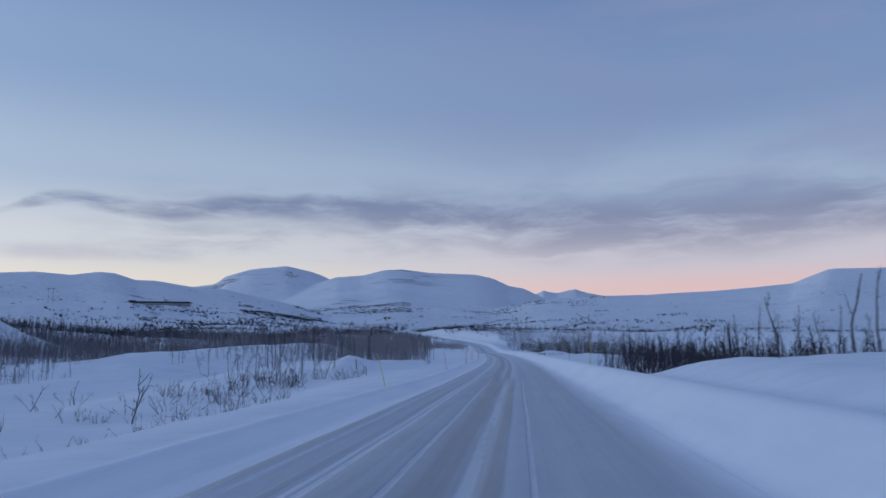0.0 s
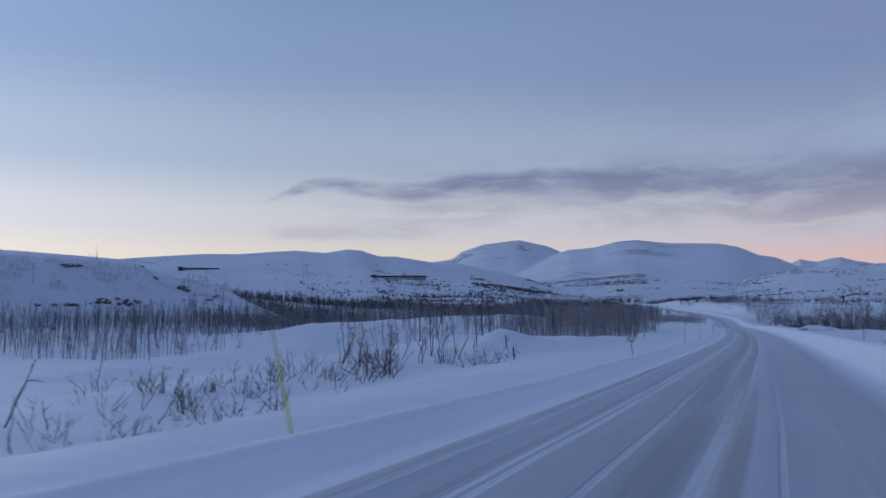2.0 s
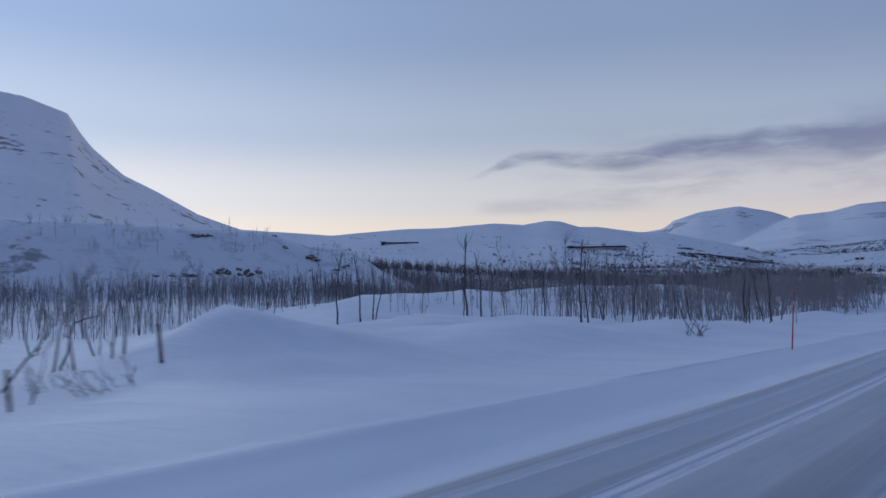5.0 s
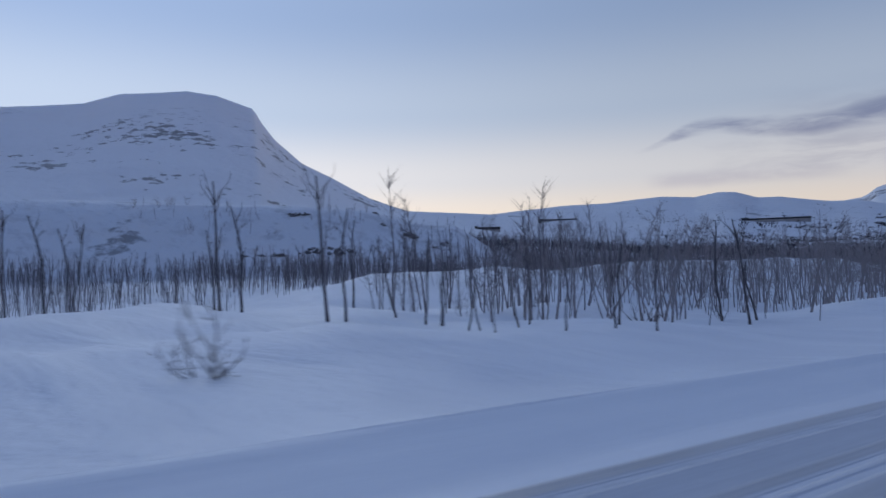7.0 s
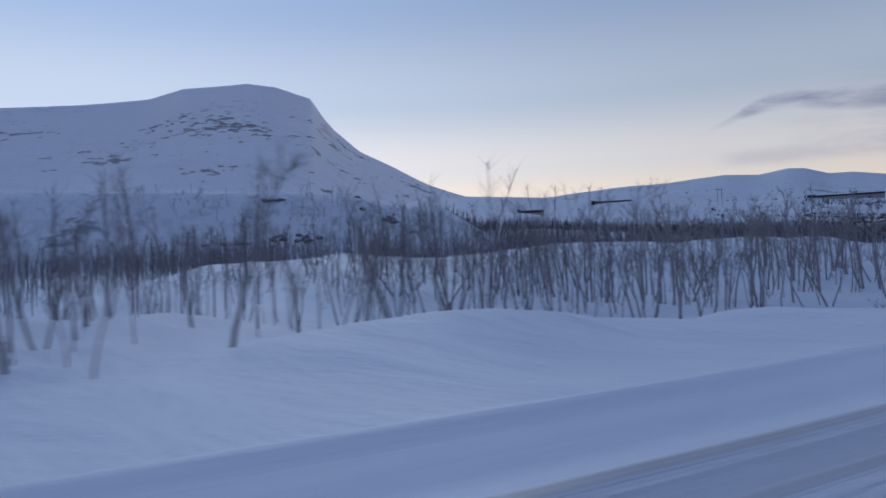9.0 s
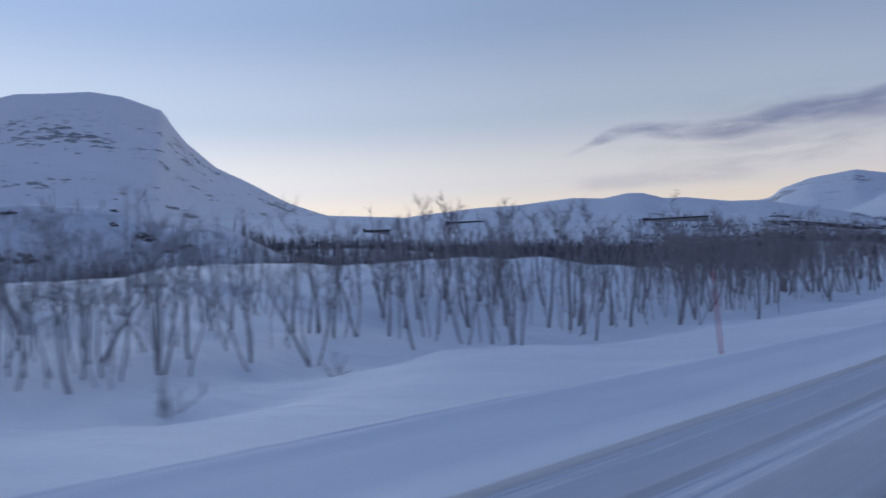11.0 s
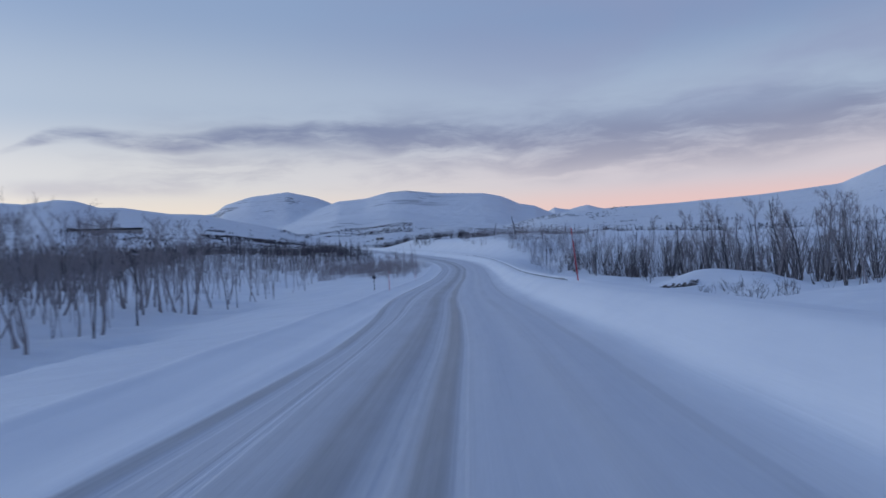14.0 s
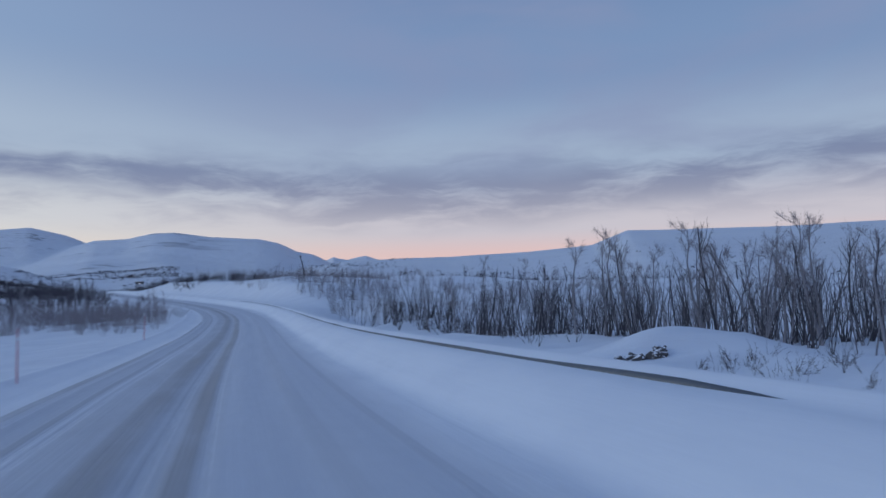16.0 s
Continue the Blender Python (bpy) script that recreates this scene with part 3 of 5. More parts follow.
def build_ground():
    ds = np.concatenate([np.arange(0, 9, 0.125), np.arange(9, 10, 0.25), 10 * 1.045 ** np.arange(0, 59)])
    ds = np.concatenate([-ds[:0:-1], ds])
    ys = np.concatenate([np.arange(-60, -10, 2.0), np.arange(-10, 215, 0.5), np.arange(215, 440, 1.2)])
    Y, D = np.meshgrid(ys, ds, indexing="ij")
    X = line_x(Y) + D
    Z = ground_height(X, Y)
    on_road = sstep(-5.25, -4.75, D) * sstep(4.6, 4.1, D)
    Z = Z - 0.12 * on_road
    tagged(sheet("ground", X, Y, Z, SNOW), "wind-packed snow banks and fields beside the road", "snow", kind="structure")
    # hills all round, out to the skyline
    az = np.radians(np.concatenate([np.arange(-180, -60, 2.0), np.arange(-60, -16, 0.3), np.arange(-16, -6, 0.12), np.arange(-6, 100, 0.3), np.arange(100, 180.1, 2.0)]))
    rr = [55.0]
    while rr[-1] < 4780:
        rr.append(rr[-1] * 1.024 + 0.5)
    A, R = np.meshgrid(az, np.array(rr), indexing="ij")
    X, Y = CENTRE[0] - R * np.sin(A), CENTRE[1] + R * np.cos(A)
    Z = ground_height(X, Y)
    d = np.abs(X - line_x(Y))
    inside = sstep(126, 116, d) * sstep(-56, -48, Y) * sstep(432, 424, Y)
    Z = Z - 3.0 * inside
    deep = (d < 95) & (Y > -25) & (Y < 400)
    tagged(sheet("hills", X, Y, Z, HILL, keep=~deep), "snow-covered fells and low hills with bare rock ledges", "hills", kind="structure")


def build_road():
    ds = np.arange(-5.8, 5.11, 0.1)
    ys = np.concatenate([np.arange(-50, -5, 1.5), np.arange(-5, 215, 0.5), np.arange(215, 600, 1.5)])
    Y, D = np.meshgrid(ys, ds, indexing="ij")
    X = line_x(Y) + D
    Z = road_z(Y) + 0.03 + 0.02 * fbm(D * 1.0, Y * 0.1, 0.5, 3, 77)
    for c, w, h in ((-2.75, 0.45, 0.035), (-0.95, 0.4, 0.045), (0.35, 0.3, 0.02), (1.75, 0.4, 0.03)):
        Z = Z - h * np.exp(-((D - c) / w) ** 2)
    Z = Z + 0.02 * np.exp(-((D + 3.4) / 0.12) ** 2)
    swing = 0.6 * np.exp(-((Y - 168) / 13) ** 2) * sstep(-2.1, -2.8, D) * sstep(-4.6, -3.9, D)
    rim = np.maximum(sstep(-3.75, -4.3, D), sstep(2.2, 3.0, D))
    Z = np.where(rim > 0, Z * (1 - rim) + (near_height(X, Y) + 0.012 - 0.05 * sstep(-4.9, -5.8, D) - 0.05 * sstep(4.4, 5.1, D)) * rim, Z)
    tagged(sheet("road", X, Y, Z, ROAD, uv=(D - swing, Y)), "snow-packed country road with grey icy wheel tracks", "road", kind="structure")


build_ground()
build_road()


# ---- plants ----
def tube(vs, fs, pts, radii, sides):
    """A tapered tube through pts, added to the lists vs and fs."""
    start = len(vs)
    for k, (p, r) in enumerate(zip(pts, radii)):
        a = pts[min(k + 1, len(pts) - 1)] - pts[max(k - 1, 0)]
        a = a / (np.linalg.norm(a) + 1e-9)
        ref = np.array([1.0, 0, 0]) if abs(a[0]) < 0.8 else np.array([0, 1.0, 0])
        u = np.cross(a, ref)
        u /= np.linalg.norm(u)
        v = np.cross(a, u)
        for s in range(sides):
            t = 2 * math.pi * s / sides
            vs.append(tuple(p + r * (math.cos(t) * u + math.sin(t) * v)))
    for k in range(len(pts) - 1):
        for s in range(sides):
            a, b = start + k * sides + s, start + k * sides + (s + 1) % sides
            fs.append((a, b, b + sides, a + sides))
    return start


def spike(vs, fs, b, e, r):
    """A thin three-sided point from b to e."""
    a = e - b
    u = np.cross(a, (0.31, 0.52, 0.79))
    u = u / (np.linalg.norm(u) + 1e-9) * r
    w = np.cross(a, u)
    w = w / (np.linalg.norm(w) + 1e-9) * r
    i = len(vs)
    vs += [tuple(b + u), tuple(b - 0.5 * u + 0.87 * w), tuple(b - 0.5 * u - 0.87 * w), tuple(e)]
    fs += [(i, i + 1, i + 3), (i + 1, i + 2, i + 3), (i + 2, i, i + 3)]


def rotated(rng, direction, spread):
    v = direction + rng.normal(0, spread, 3)
    return v / (np.linalg.norm(v) + 1e-9)


UP = np.array([0.0, 0.0, 1.0])


def birch_geometry(rng, height, stems, twigs, lean=0.12, bare=0.35, girth=1.0, crook=0.10, limby=1.0):
    """Stems and limbs, and the fine twigs of the crown, as two (vertices, faces) pairs."""
    tv, tf, cv, cf = [], [], [], []
    for s in range(stems):
        h = height * (1 if s == 0 else rng.uniform(0.55, 0.95))
        ang = rng.uniform(0, 2 * math.pi)
        out = np.array([math.cos(ang), math.sin(ang), 0])
        way = UP + out * rng.uniform(0.3, 1.2) * lean * (1 + 0.8 * (stems > 1))
        n = 8
        pts, p, w = [], out * (0.06 * (s > 0)), way / np.linalg.norm(way)
        p = p - UP * 0.25
        for k in range(n):
            pts.append(p.copy())
            w = rotated(rng, w + UP * (0.12 + 1.6 * max(0.0, crook - 0.1) + 0.15 * (limby < 0.5)), crook)
            p = p + w * (h + 0.25) / (n - 1)
        r0 = (0.014 * h * rng.uniform(0.75, 1.15) + 0.012) * girth
        rad = [max(0.007, r0 * (1 - 0.86 * k / (n - 1))) for k in range(n)]
        tube(tv, tf, pts, rad, 5)
        limbs = []
        for _ in range(int((5 + 2 * h) * limby)):
            t = rng.uniform(bare, 0.97)
            k = min(int(t * (n - 1)), n - 2)
            b = pts[k] + (pts[k + 1] - pts[k]) * (t * (n - 1) - k)
            ang = rng.uniform(0, 2 * math.pi)
            side = np.array([math.cos(ang), math.sin(ang), 0])
            L = h * rng.uniform(0.10, 0.26) * (1.15 - 0.5 * t)
            w = side * 0.75 + UP * rng.uniform(0.5, 1.2)
            w /= np.linalg.norm(w)
            q = [b]
            for _j in range(3):
                q.append(q[-1] + w * L / 3)
                w = rotated(rng, w + UP * 0.12, 0.16)
            r = max(0.006, 0.4 * rad[k])
            tube(tv, tf, q, [r, r * 0.75, r * 0.55, 0.004], 3)
            limbs.append(q)
        for _ in range(twigs // stems):
            q = limbs[rng.integers(len(limbs))]
            j = rng.integers(1, 4)
            b = q[j] if j == 3 else q[j] + (q[j + 1] - q[j]) * rng.uniform(0, 1)
            w = rotated(rng, (q[3] - q[0]) / (np.linalg.norm(q[3] - q[0]) + 1e-6) + UP * 0.3, 0.5)
            L = rng.uniform(0.16, 0.42) * (0.55 + 0.12 * h)
            e = b + w * L
            spike(cv, cf, b, e, 0.0065)
            for _j in range(2):
                c = b + w * L * rng.uniform(0.3, 0.8)
                spike(cv, cf, c, c + rotated(rng, w + UP * 0.1, 0.45) * L * rng.uniform(0.35, 0.7), 0.005)
    return (tv, tf), (cv, cf)


def mesh_from(name, geo, mat):
    me = bpy.data.meshes.new(name)
    me.from_pydata(geo[0], [], geo[1])
    me.polygons.foreach_set("use_smooth", [True] * len(me.polygons))
    me.materials.append(mat)
    me.update()
    return me


def part(name, me, parent, label=""):
    ob = new(name, me)
    ob.parent = parent
    return tagged(ob, label) if label else ob


def make_birch(rng, height, stems, twigs, label, group, bark=None, **kw):
    a, b = birch_geometry(rng, height, stems, twigs, **kw)
    root = tagged(new("birch_clump" if stems > 3 else "birch_tree"), label, "tree", group)
    part("trunk", mesh_from("trunk", a, bark or BARK), root)
    tagged(part("crown", mesh_from("crown", b, TWIG), root), kind="stuff")
    return root


def make_pole(rng, height, forks, twigs, label, group):
    """A dead birch: crooked stem with a blunt broken top, a few steep forks and hardly a twig."""
    tv, tf, cv, cf = [], [], [], []
    n = 10
    pts, p, w = [], -UP * 0.25, rotated(rng, UP, 0.06)
    for _ in range(n):
        pts.append(p.copy())
        p = p + w * (height + 0.25) / (n - 1)
        w = rotated(rng, w + UP * 0.25, 0.11)
    r0 = 0.026 + 0.0075 * height
    rad = [r0 * (1 - 0.62 * k / (n - 1)) for k in range(n)]
    rad[0] *= 1.25
    tube(tv, tf, pts, rad, 7)
    for _ in range(forks):
        t = rng.uniform(0.4, 0.9)
        k = min(int(t * (n - 1)), n - 2)
        b = pts[k] + (pts[k + 1] - pts[k]) * (t * (n - 1) - k)
        a = rng.uniform(0, 2 * math.pi)
        w = np.array([math.cos(a) * 0.5, math.sin(a) * 0.5, 1.0])
        w /= np.linalg.norm(w)
        L = height * rng.uniform(0.12, 0.34)
        q = [b]
        for _j in range(4):
            q.append(q[-1] + w * L / 4)
            w = rotated(rng, w + UP * 0.15, 0.2)
        r = 0.6 * rad[k]
        tube(tv, tf, q, [r, r * 0.8, r * 0.62, r * 0.45, r * 0.25], 5)
        for _j in range(twigs):
            i = rng.integers(1, 4)
            c = q[i] + (q[i + 1] - q[i]) * rng.uniform(0, 1)
            e = c + rotated(rng, w, 0.5) * rng.uniform(0.12, 0.4)
            spike(cv, cf, c, e, 0.009)
            spike(cv, cf, (c + e) / 2, (c + e) / 2 + rotated(rng, w, 0.6) * rng.uniform(0.08, 0.2), 0.006)
    root = tagged(new("birch_tree"), label, "tree", group)
    part("trunk", mesh_from("trunk", (tv, tf), DEAD_BARK), root)
    tagged(part("crown", mesh_from("crown", (cv, cf), SHRUB), root), kind="stuff")
    return root


def shrub_geometry(rng, height, stems, twigs):
    sv, sf, tv, tf = [], [], [], []
    for _ in range(stems):
        ang = rng.uniform(0, 2 * math.pi)
        out = np.array([math.cos(ang), math.sin(ang), 0])
        w = UP + out * rng.uniform(0.1, 1.3)
        w /= np.linalg.norm(w)
        p = out * rng.uniform(0, 0.22) - UP * 0.2
        h = height * rng.uniform(0.6, 1.05)
        pts = []
        for k in range(6):
            pts.append(p.copy())
            p = p + w * (h + 0.2) / 5
            w = rotated(rng, w + UP * 0.08, 0.2)
        r = rng.uniform(0.010, 0.021)
        tube(sv, sf, pts, [r, r * 0.85, r * 0.7, r * 0.5, r * 0.35, 0.003], 4)
        for _j in range(twigs):
            k = rng.integers(1, 5)
            b = pts[k] + (pts[k + 1] - pts[k]) * rng.uniform(0, 1)
            d = pts[k + 1] - pts[k]
            d = rotated(rng, d / np.linalg.norm(d) + UP * 0.15, 0.55)
            L = h * rng.uniform(0.15, 0.42)
            m = b + d * L * 0.5
            e = m + rotated(rng, d + UP * 0.1, 0.3) * L * 0.5
            tube(tv, tf, [b, m, e], [0.0065, 0.005, 0.002], 3)
            for _i in range(3):
                c = b + (e - b) * rng.uniform(0.25, 0.9)
                spike(tv, tf, c, c + rotated(rng, d + UP * 0.15, 0.6) * L * rng.uniform(0.25, 0.5), 0.0035)
    return (sv, sf), (tv, tf)


def make_shrub(rng, height, stems, twigs):
    a, b = shrub_geometry(rng, height, stems, twigs)
    root = tagged(new("shrub"), "low leafless willow shrub sticking out of the snow", "shrub", "shrubs beside the road")
    tagged(part("stem_fan", mesh_from("stem_fan", a, SHRUB), root), kind="stuff")
    tagged(part("twig_spray", mesh_from("twig_spray", b, SHRUB), root), kind="stuff")
    return root


def place(x, y, rng, size=1.0, sink=0.0, tilt=0.0):
    z = float(ground_height(x, y)) - sink
    m = pose(x, y, z, rng.normal(0, tilt), rng.normal(0, tilt), rng.uniform(0, 360))
    return m, size


def put(proto, x, y, rng, size=1.0, tilt=2.0):
    m, s = place(x, y, rng, size, 0.0, tilt)
    proto.scale = (s, s, s)
    ob = copy_thing(proto, m)
    proto.scale = (1, 1, 1)
    return ob


def join_geo(parts):
    V, F = [], []
    for v, f in parts:
        F += [tuple(i + len(V) for i in q) for q in f]
        V += list(v)
    return V, F


def stand(name, label, spots, kinds, seed):
    """Many trees of a few kinds in one mesh, each turned, tilted and sized by chance."""
    rng = np.random.default_rng(seed)
    V, F, off = [], [], 0
    for x, y in spots:
        v, f = kinds[rng.integers(len(kinds))]
        m = pose(x, y, float(ground_height(x, y)), rng.normal(0, 4), rng.normal(0, 4), rng.uniform(0, 360)) @ Matrix.Scale(rng.uniform(0.7, 1.2) * (0.82 if y < 112 else 1.15 if y < 150 else 1.25 if y < 178 else 1.65 if y < 205 else 1.45 if y < 225 else 1.15), 4)
        m = np.array(m)
        V.append(np.array(v) @ m[:3, :3].T + m[:3, 3])
        F += [tuple(i + off for i in q) for q in f]
        off += len(v)
    return tagged(new(name, mesh_from(name, (np.concatenate(V).tolist(), F), BARK)), label, "trees", kind="stuff")


def edge_left(y):
    return np.interp(y, [-40, 0, 40, 56, 68, 76, 82, 87, 96, 104, 112, 124, 135, 160, 180, 215, 240, 300, 330],
                    [-80, -68, -60, -46, -32, -19.5, -15.5, -11.0, -10.5, -11.5, -14.0, -16.5, -17.0, -16.3, -16.5, -17.5, -17, -15, -12])


def edge_bend(y):
    return np.interp(y, [224, 230, 255, 280], [-8.4, -6.8, -6.6, -9])


def edge_right(y):
    return np.interp(y, [-40, 20, 55, 62, 95, 130, 160, 180, 200, 230, 262, 330], [40, 30, 20, 12.5, 12.5, 14, 20, 20, 19, 17, 14, 11])


def ragged(y):
    return 3.2 * float(value_noise(np.array(y / 7.0), np.array(2.5), 61)) + 2.0 * float(value_noise(np.array(y / 2.6), np.array(7.5), 62))


def scatter(rng, n, ylo, yhi, inner, depth, power, gap, taken, sparse=-0.22):
    """n places between ylo and yhi, from the edge line inner outwards, thinning with depth."""
    out = []
    tries = 0
    while len(out) < n and tries < n * 30:
        tries += 1
        y = rng.uniform(ylo, yhi)
        e = float(inner(y))
        e = e + math.copysign(1.0 + ragged(y), e)
        d = e + math.copysign(depth * rng.uniform(0, 1) ** power, e)
        x = float(line_x(y)) + d
        if float(value_noise(np.array(x / 9.0), np.array(y / 9.0), 91)) < sparse:
            continue
        cell = (int(x / gap), int(y / gap))
        if cell in taken:
            continue
        taken.add(cell)
        out.append((x, y))
    return out


def build_near_trees():
    rng = np.random.default_rng(5)
    left = "leafless mountain birch with a bent dark stem in deep snow"
    slim = "slim leafless birch with a thin twiggy crown in snow"
    clump = "clump of bare birch stems growing out of one root"
    protos = []
    for h, stems, twigs, lean in ((3.4, 1, 130, 0.1), (3.8, 2, 170, 0.2), (4.2, 1, 150, 0.12), (2.9, 3, 170, 0.25), (3.6, 2, 150, 0.2), (4.6, 1, 190, 0.08), (3.1, 1, 110, 0.3),
                                  (2.6, 2, 130, 0.2), (5.2, 1, 230, 0.08), (3.3, 1, 60, 0.15), (2.8, 1, 50, 0.2)):
        protos.append(make_birch(rng, h, stems, twigs, left if stems > 1 or lean > 0.15 else slim, "roadside birches", lean=lean, bare=0.45))
    clumps = []
    for h, stems, twigs, lean in ((3.9, 6, 110, 0.2), (3.5, 7, 80, 0.22), (4.3, 5, 120, 0.16), (3.3, 6, 70, 0.26)):
        clumps.append(make_birch(rng, h, stems, twigs, clump, "birch clumps", lean=lean, bare=0.55, girth=0.62))
    # dead clumps: crooked bare stems with hardly a twig left
    dead = "clump of dead crooked birch stems in deep snow"
    snags = []
    for h, stems, twigs, lean in ((4.3, 7, 16, 0.2), (3.8, 8, 12, 0.24), (4.8, 6, 18, 0.17), (3.4, 7, 10, 0.26), (4.0, 5, 30, 0.22)):
        snags.append(make_birch(rng, h, stems, twigs, dead, "birch clumps", DEAD_BARK, lean=lean, bare=0.4, girth=0.5, crook=0.15, limby=0.55))
    # single dead stems, tall and nearly bare
    poles = []
    for h, forks, twigs in ((4.6, 5, 3), (4.0, 4, 3), (5.2, 7, 5), (3.2, 3, 2)):
        poles.append(make_pole(rng, h, forks, twigs, "tall dead birch stem with a few steep limbs", "roadside birches"))
    taken = set()
    for x, y in scatter(rng, 12, 90, 97, lambda y: edge_left(y) - 0.5, 6, 0.8, 0.9, taken) + scatter(rng, 140, 97, 205, edge_left, 15, 1.0, 0.8, taken):
        k = (0, 1, 2, 3, 4, 5, 6, 7, 9, 10)[rng.integers(10)]
        size = rng.choice((0.65, 0.8, 0.9, 0.95, 1.0, 1.15)) * rng.uniform(0.92, 1.08) * (0.78 + 0.32 * float(sstep(96, 116, np.array(y))) + 0.27 * float(sstep(132, 152, np.array(y))))
        tall = (3.4, 3.8, 4.2, 2.9, 3.6, 4.6, 3.1, 2.6, 5.2, 3.3, 2.8)[k]
        put(protos[k], x, y, rng, min((1.2 if y < 150 else 1.45) * size, (3.3 if y < 118 else 4.2 if y < 140 else 5.6) / tall), 4.0)
    for x, y in scatter(rng, 125, 184, 256, lambda y: edge_right(y) + 1.5, 24, 1.1, 1.0, taken):
        k = rng.uniform()
        put(snags[rng.integers(5)] if k < 0.6 else clumps[rng.integers(4)] if k < 0.85 else protos[rng.integers(9)], x, y, rng, rng.uniform(0.65, 1.05), 4.0)
    # the front of the wood behind the snow mound
    for _ in range(148):
        u = rng.uniform(0, 1) ** 0.6
        x = float(np.interp(u, (0, 0.3, 0.6, 0.85, 1), (26, 30, 37, 46, 62))) + rng.normal(0, 0.8)
        y = float(np.interp(u, (0, 0.3, 0.6, 0.85, 1), (243, 224, 213, 208.0, 204))) + rng.exponential(2.6)
        k = rng.uniform()
        put(snags[rng.integers(5)] if k < 0.7 else poles[rng.integers(4)] if k < 0.8 else protos[(5, 8, 2)[rng.integers(3)]], x, y, rng, rng.uniform(0.7, 1.1) * (0.82 + 0.62 * u), 5.0)
    # dark clumps, then twiggier ones, towards the bend
    for _ in range(20):
        put(snags[rng.integers(5)], rng.uniform(26.5, 34), rng.uniform(237, 247), rng, rng.uniform(0.8, 1.15), 5.0)
    for _ in range(22):
        put(clumps[rng.integers(4)], rng.uniform(32, 42), rng.uniform(228, 239), rng, rng.uniform(0.75, 1.1), 5.0)
    # a close stand of slim stems along the edge of the wood
    kinds = []
    for h, twigs in ((3.2, 36), (3.6, 50), (2.8, 30), (3.9, 60), (3.0, 20), (3.4, 40), (2.5, 24), (3.7, 44)):
        a, b = birch_geometry(rng, h, 1, twigs, lean=0.14, bare=0.4, girth=0.6, crook=0.13, limby=0.7)
        kinds.append(join_geo([a, b]))
    spots = scatter(rng, 10, 84, 92, lambda y: edge_left(y) - 3.0, 16, 0.9, 0.6, taken, -0.3) + scatter(rng, 130, 91, 113, edge_left, 23, 0.85, 0.55, taken, -0.3)
    spots = [(x, y) for x, y in spots if y > 83 + 0.75 * (float(line_x(y)) - x - 8)]
    stand("birch_stand", "close stand of thin grey birch stems in snow", spots, kinds, 51)
    spots = scatter(rng, 150, 112, 178, lambda y: edge_left(y) - 0.5, 16, 0.9, 0.55, taken, -0.3)
    spots += scatter(rng, 120, 203, 250, lambda y: edge_left(y) + 1.0, 20, 0.9, 0.6, taken, -0.3)
    spots += scatter(rng, 60, 158, 212, lambda y: edge_left(y) + 0.5, 18, 0.9, 0.6, taken, -0.3)
    spots += scatter(rng, 36, 114, 129, lambda y: edge_left(y) - 1.0, 9, 0.9, 0.6, taken, -0.3)
    stand("birch_stand", "slim twiggy birches filling the wood beside the road", spots, kinds, 52)
    # single stems standing before the thicket: place, kind and height
    for x, y, k, h in ((-8.8, 83.2, 0, 3.9), (-8.7, 83.7, 1, 3.1), (-8.6, 85.3, 3, 2.3), (-7.0, 85.1, 1, 2.3), (-4.9, 84.7, 3, 1.5), (-4.3, 84.5, 3, 1.3), (-3.4, 84.1, 3, 1.1), (-1.7, 84.4, 1, 1.5),
                       (-2.0, 86.5, 3, 1.9), (-1.2, 86.9, 1, 1.8), (-4.0, 95.0, 0, 3.3), (-6.3, 85.1, 1, 1.8), (-4.5, 86.0, 3, 1.8), (-5.9, 87.9, 1, 1.9), (-2.4, 87.2, 1, 2.2), (-3.3, 95.9, 2, 3.0),
                       (-15.1, 82.9, 0, 4.4), (-15.3, 82.8, 1, 2.8), (-14.6, 83.4, 1, 3.6), (-18.2, 79.1, 2, 3.0), (-18.3, 79.0, 1, 2.9), (-18.6, 78.4, 1, 3.4), (-19.2, 77.4, 0, 3.7), (-12.4, 86.4, 1, 3.0), (-2.4, 93.6, 0, 3.2),
                       (-3.9, 184.1, 0, 3.7), (-5.0, 190.8, 1, 4.0)):
        put(poles[k], x, y, rng, h / (4.6, 4.0, 5.2, 3.2)[k], 3.0)
    for x, y, k, s in ((-7.9, 88.4, 0, 0.75), (-8.4, 91.9, 2, 0.8), (-10.6, 58.0, 6, 0.62), (-10.2, 57.2, 0, 0.55), (-12.1, 60.4, 5, 0.55), (-14.5, 59.8, 3, 0.7), (-10.4, 60.1, 9, 0.7), (-9.3, 60.6, 10, 0.75),
                       (-13.7, 58.1, 4, 0.55), (-13.5, 59.2, 1, 0.6), (-11.6, 57.6, 7, 0.8), (-16.2, 57.0, 3, 0.7), (-14.8, 56.2, 4, 0.6), (-13.1, 62.0, 1, 0.6), (-17.5, 60.5, 0, 0.7), (-19.0, 63.0, 7, 0.9),
                       (-10.9, 51.6, 7, 0.75), (-11.6, 50.6, 10, 0.7), (-16.0, 66.5, 0, 0.7), (-18.0, 68.5, 2, 0.7),
                       (37.9, 212.0, 8, 1.2), (36.7, 215.3, 8, 0.98), (39.7, 210.6, 5, 1.2), (42.3, 208.2, 8, 1.3), (41.2, 203.5, 8, 1.05), (32.4, 222.3, 5, 0.95), (44.0, 211.0, 5, 1.2), (28.0, 226.0, 2, 0.95),
                       (-5.0, 175.7, 5, 1.3), (-8.2, 176.9, 8, 1.2), (-3.9, 179.2, 5, 1.15)):
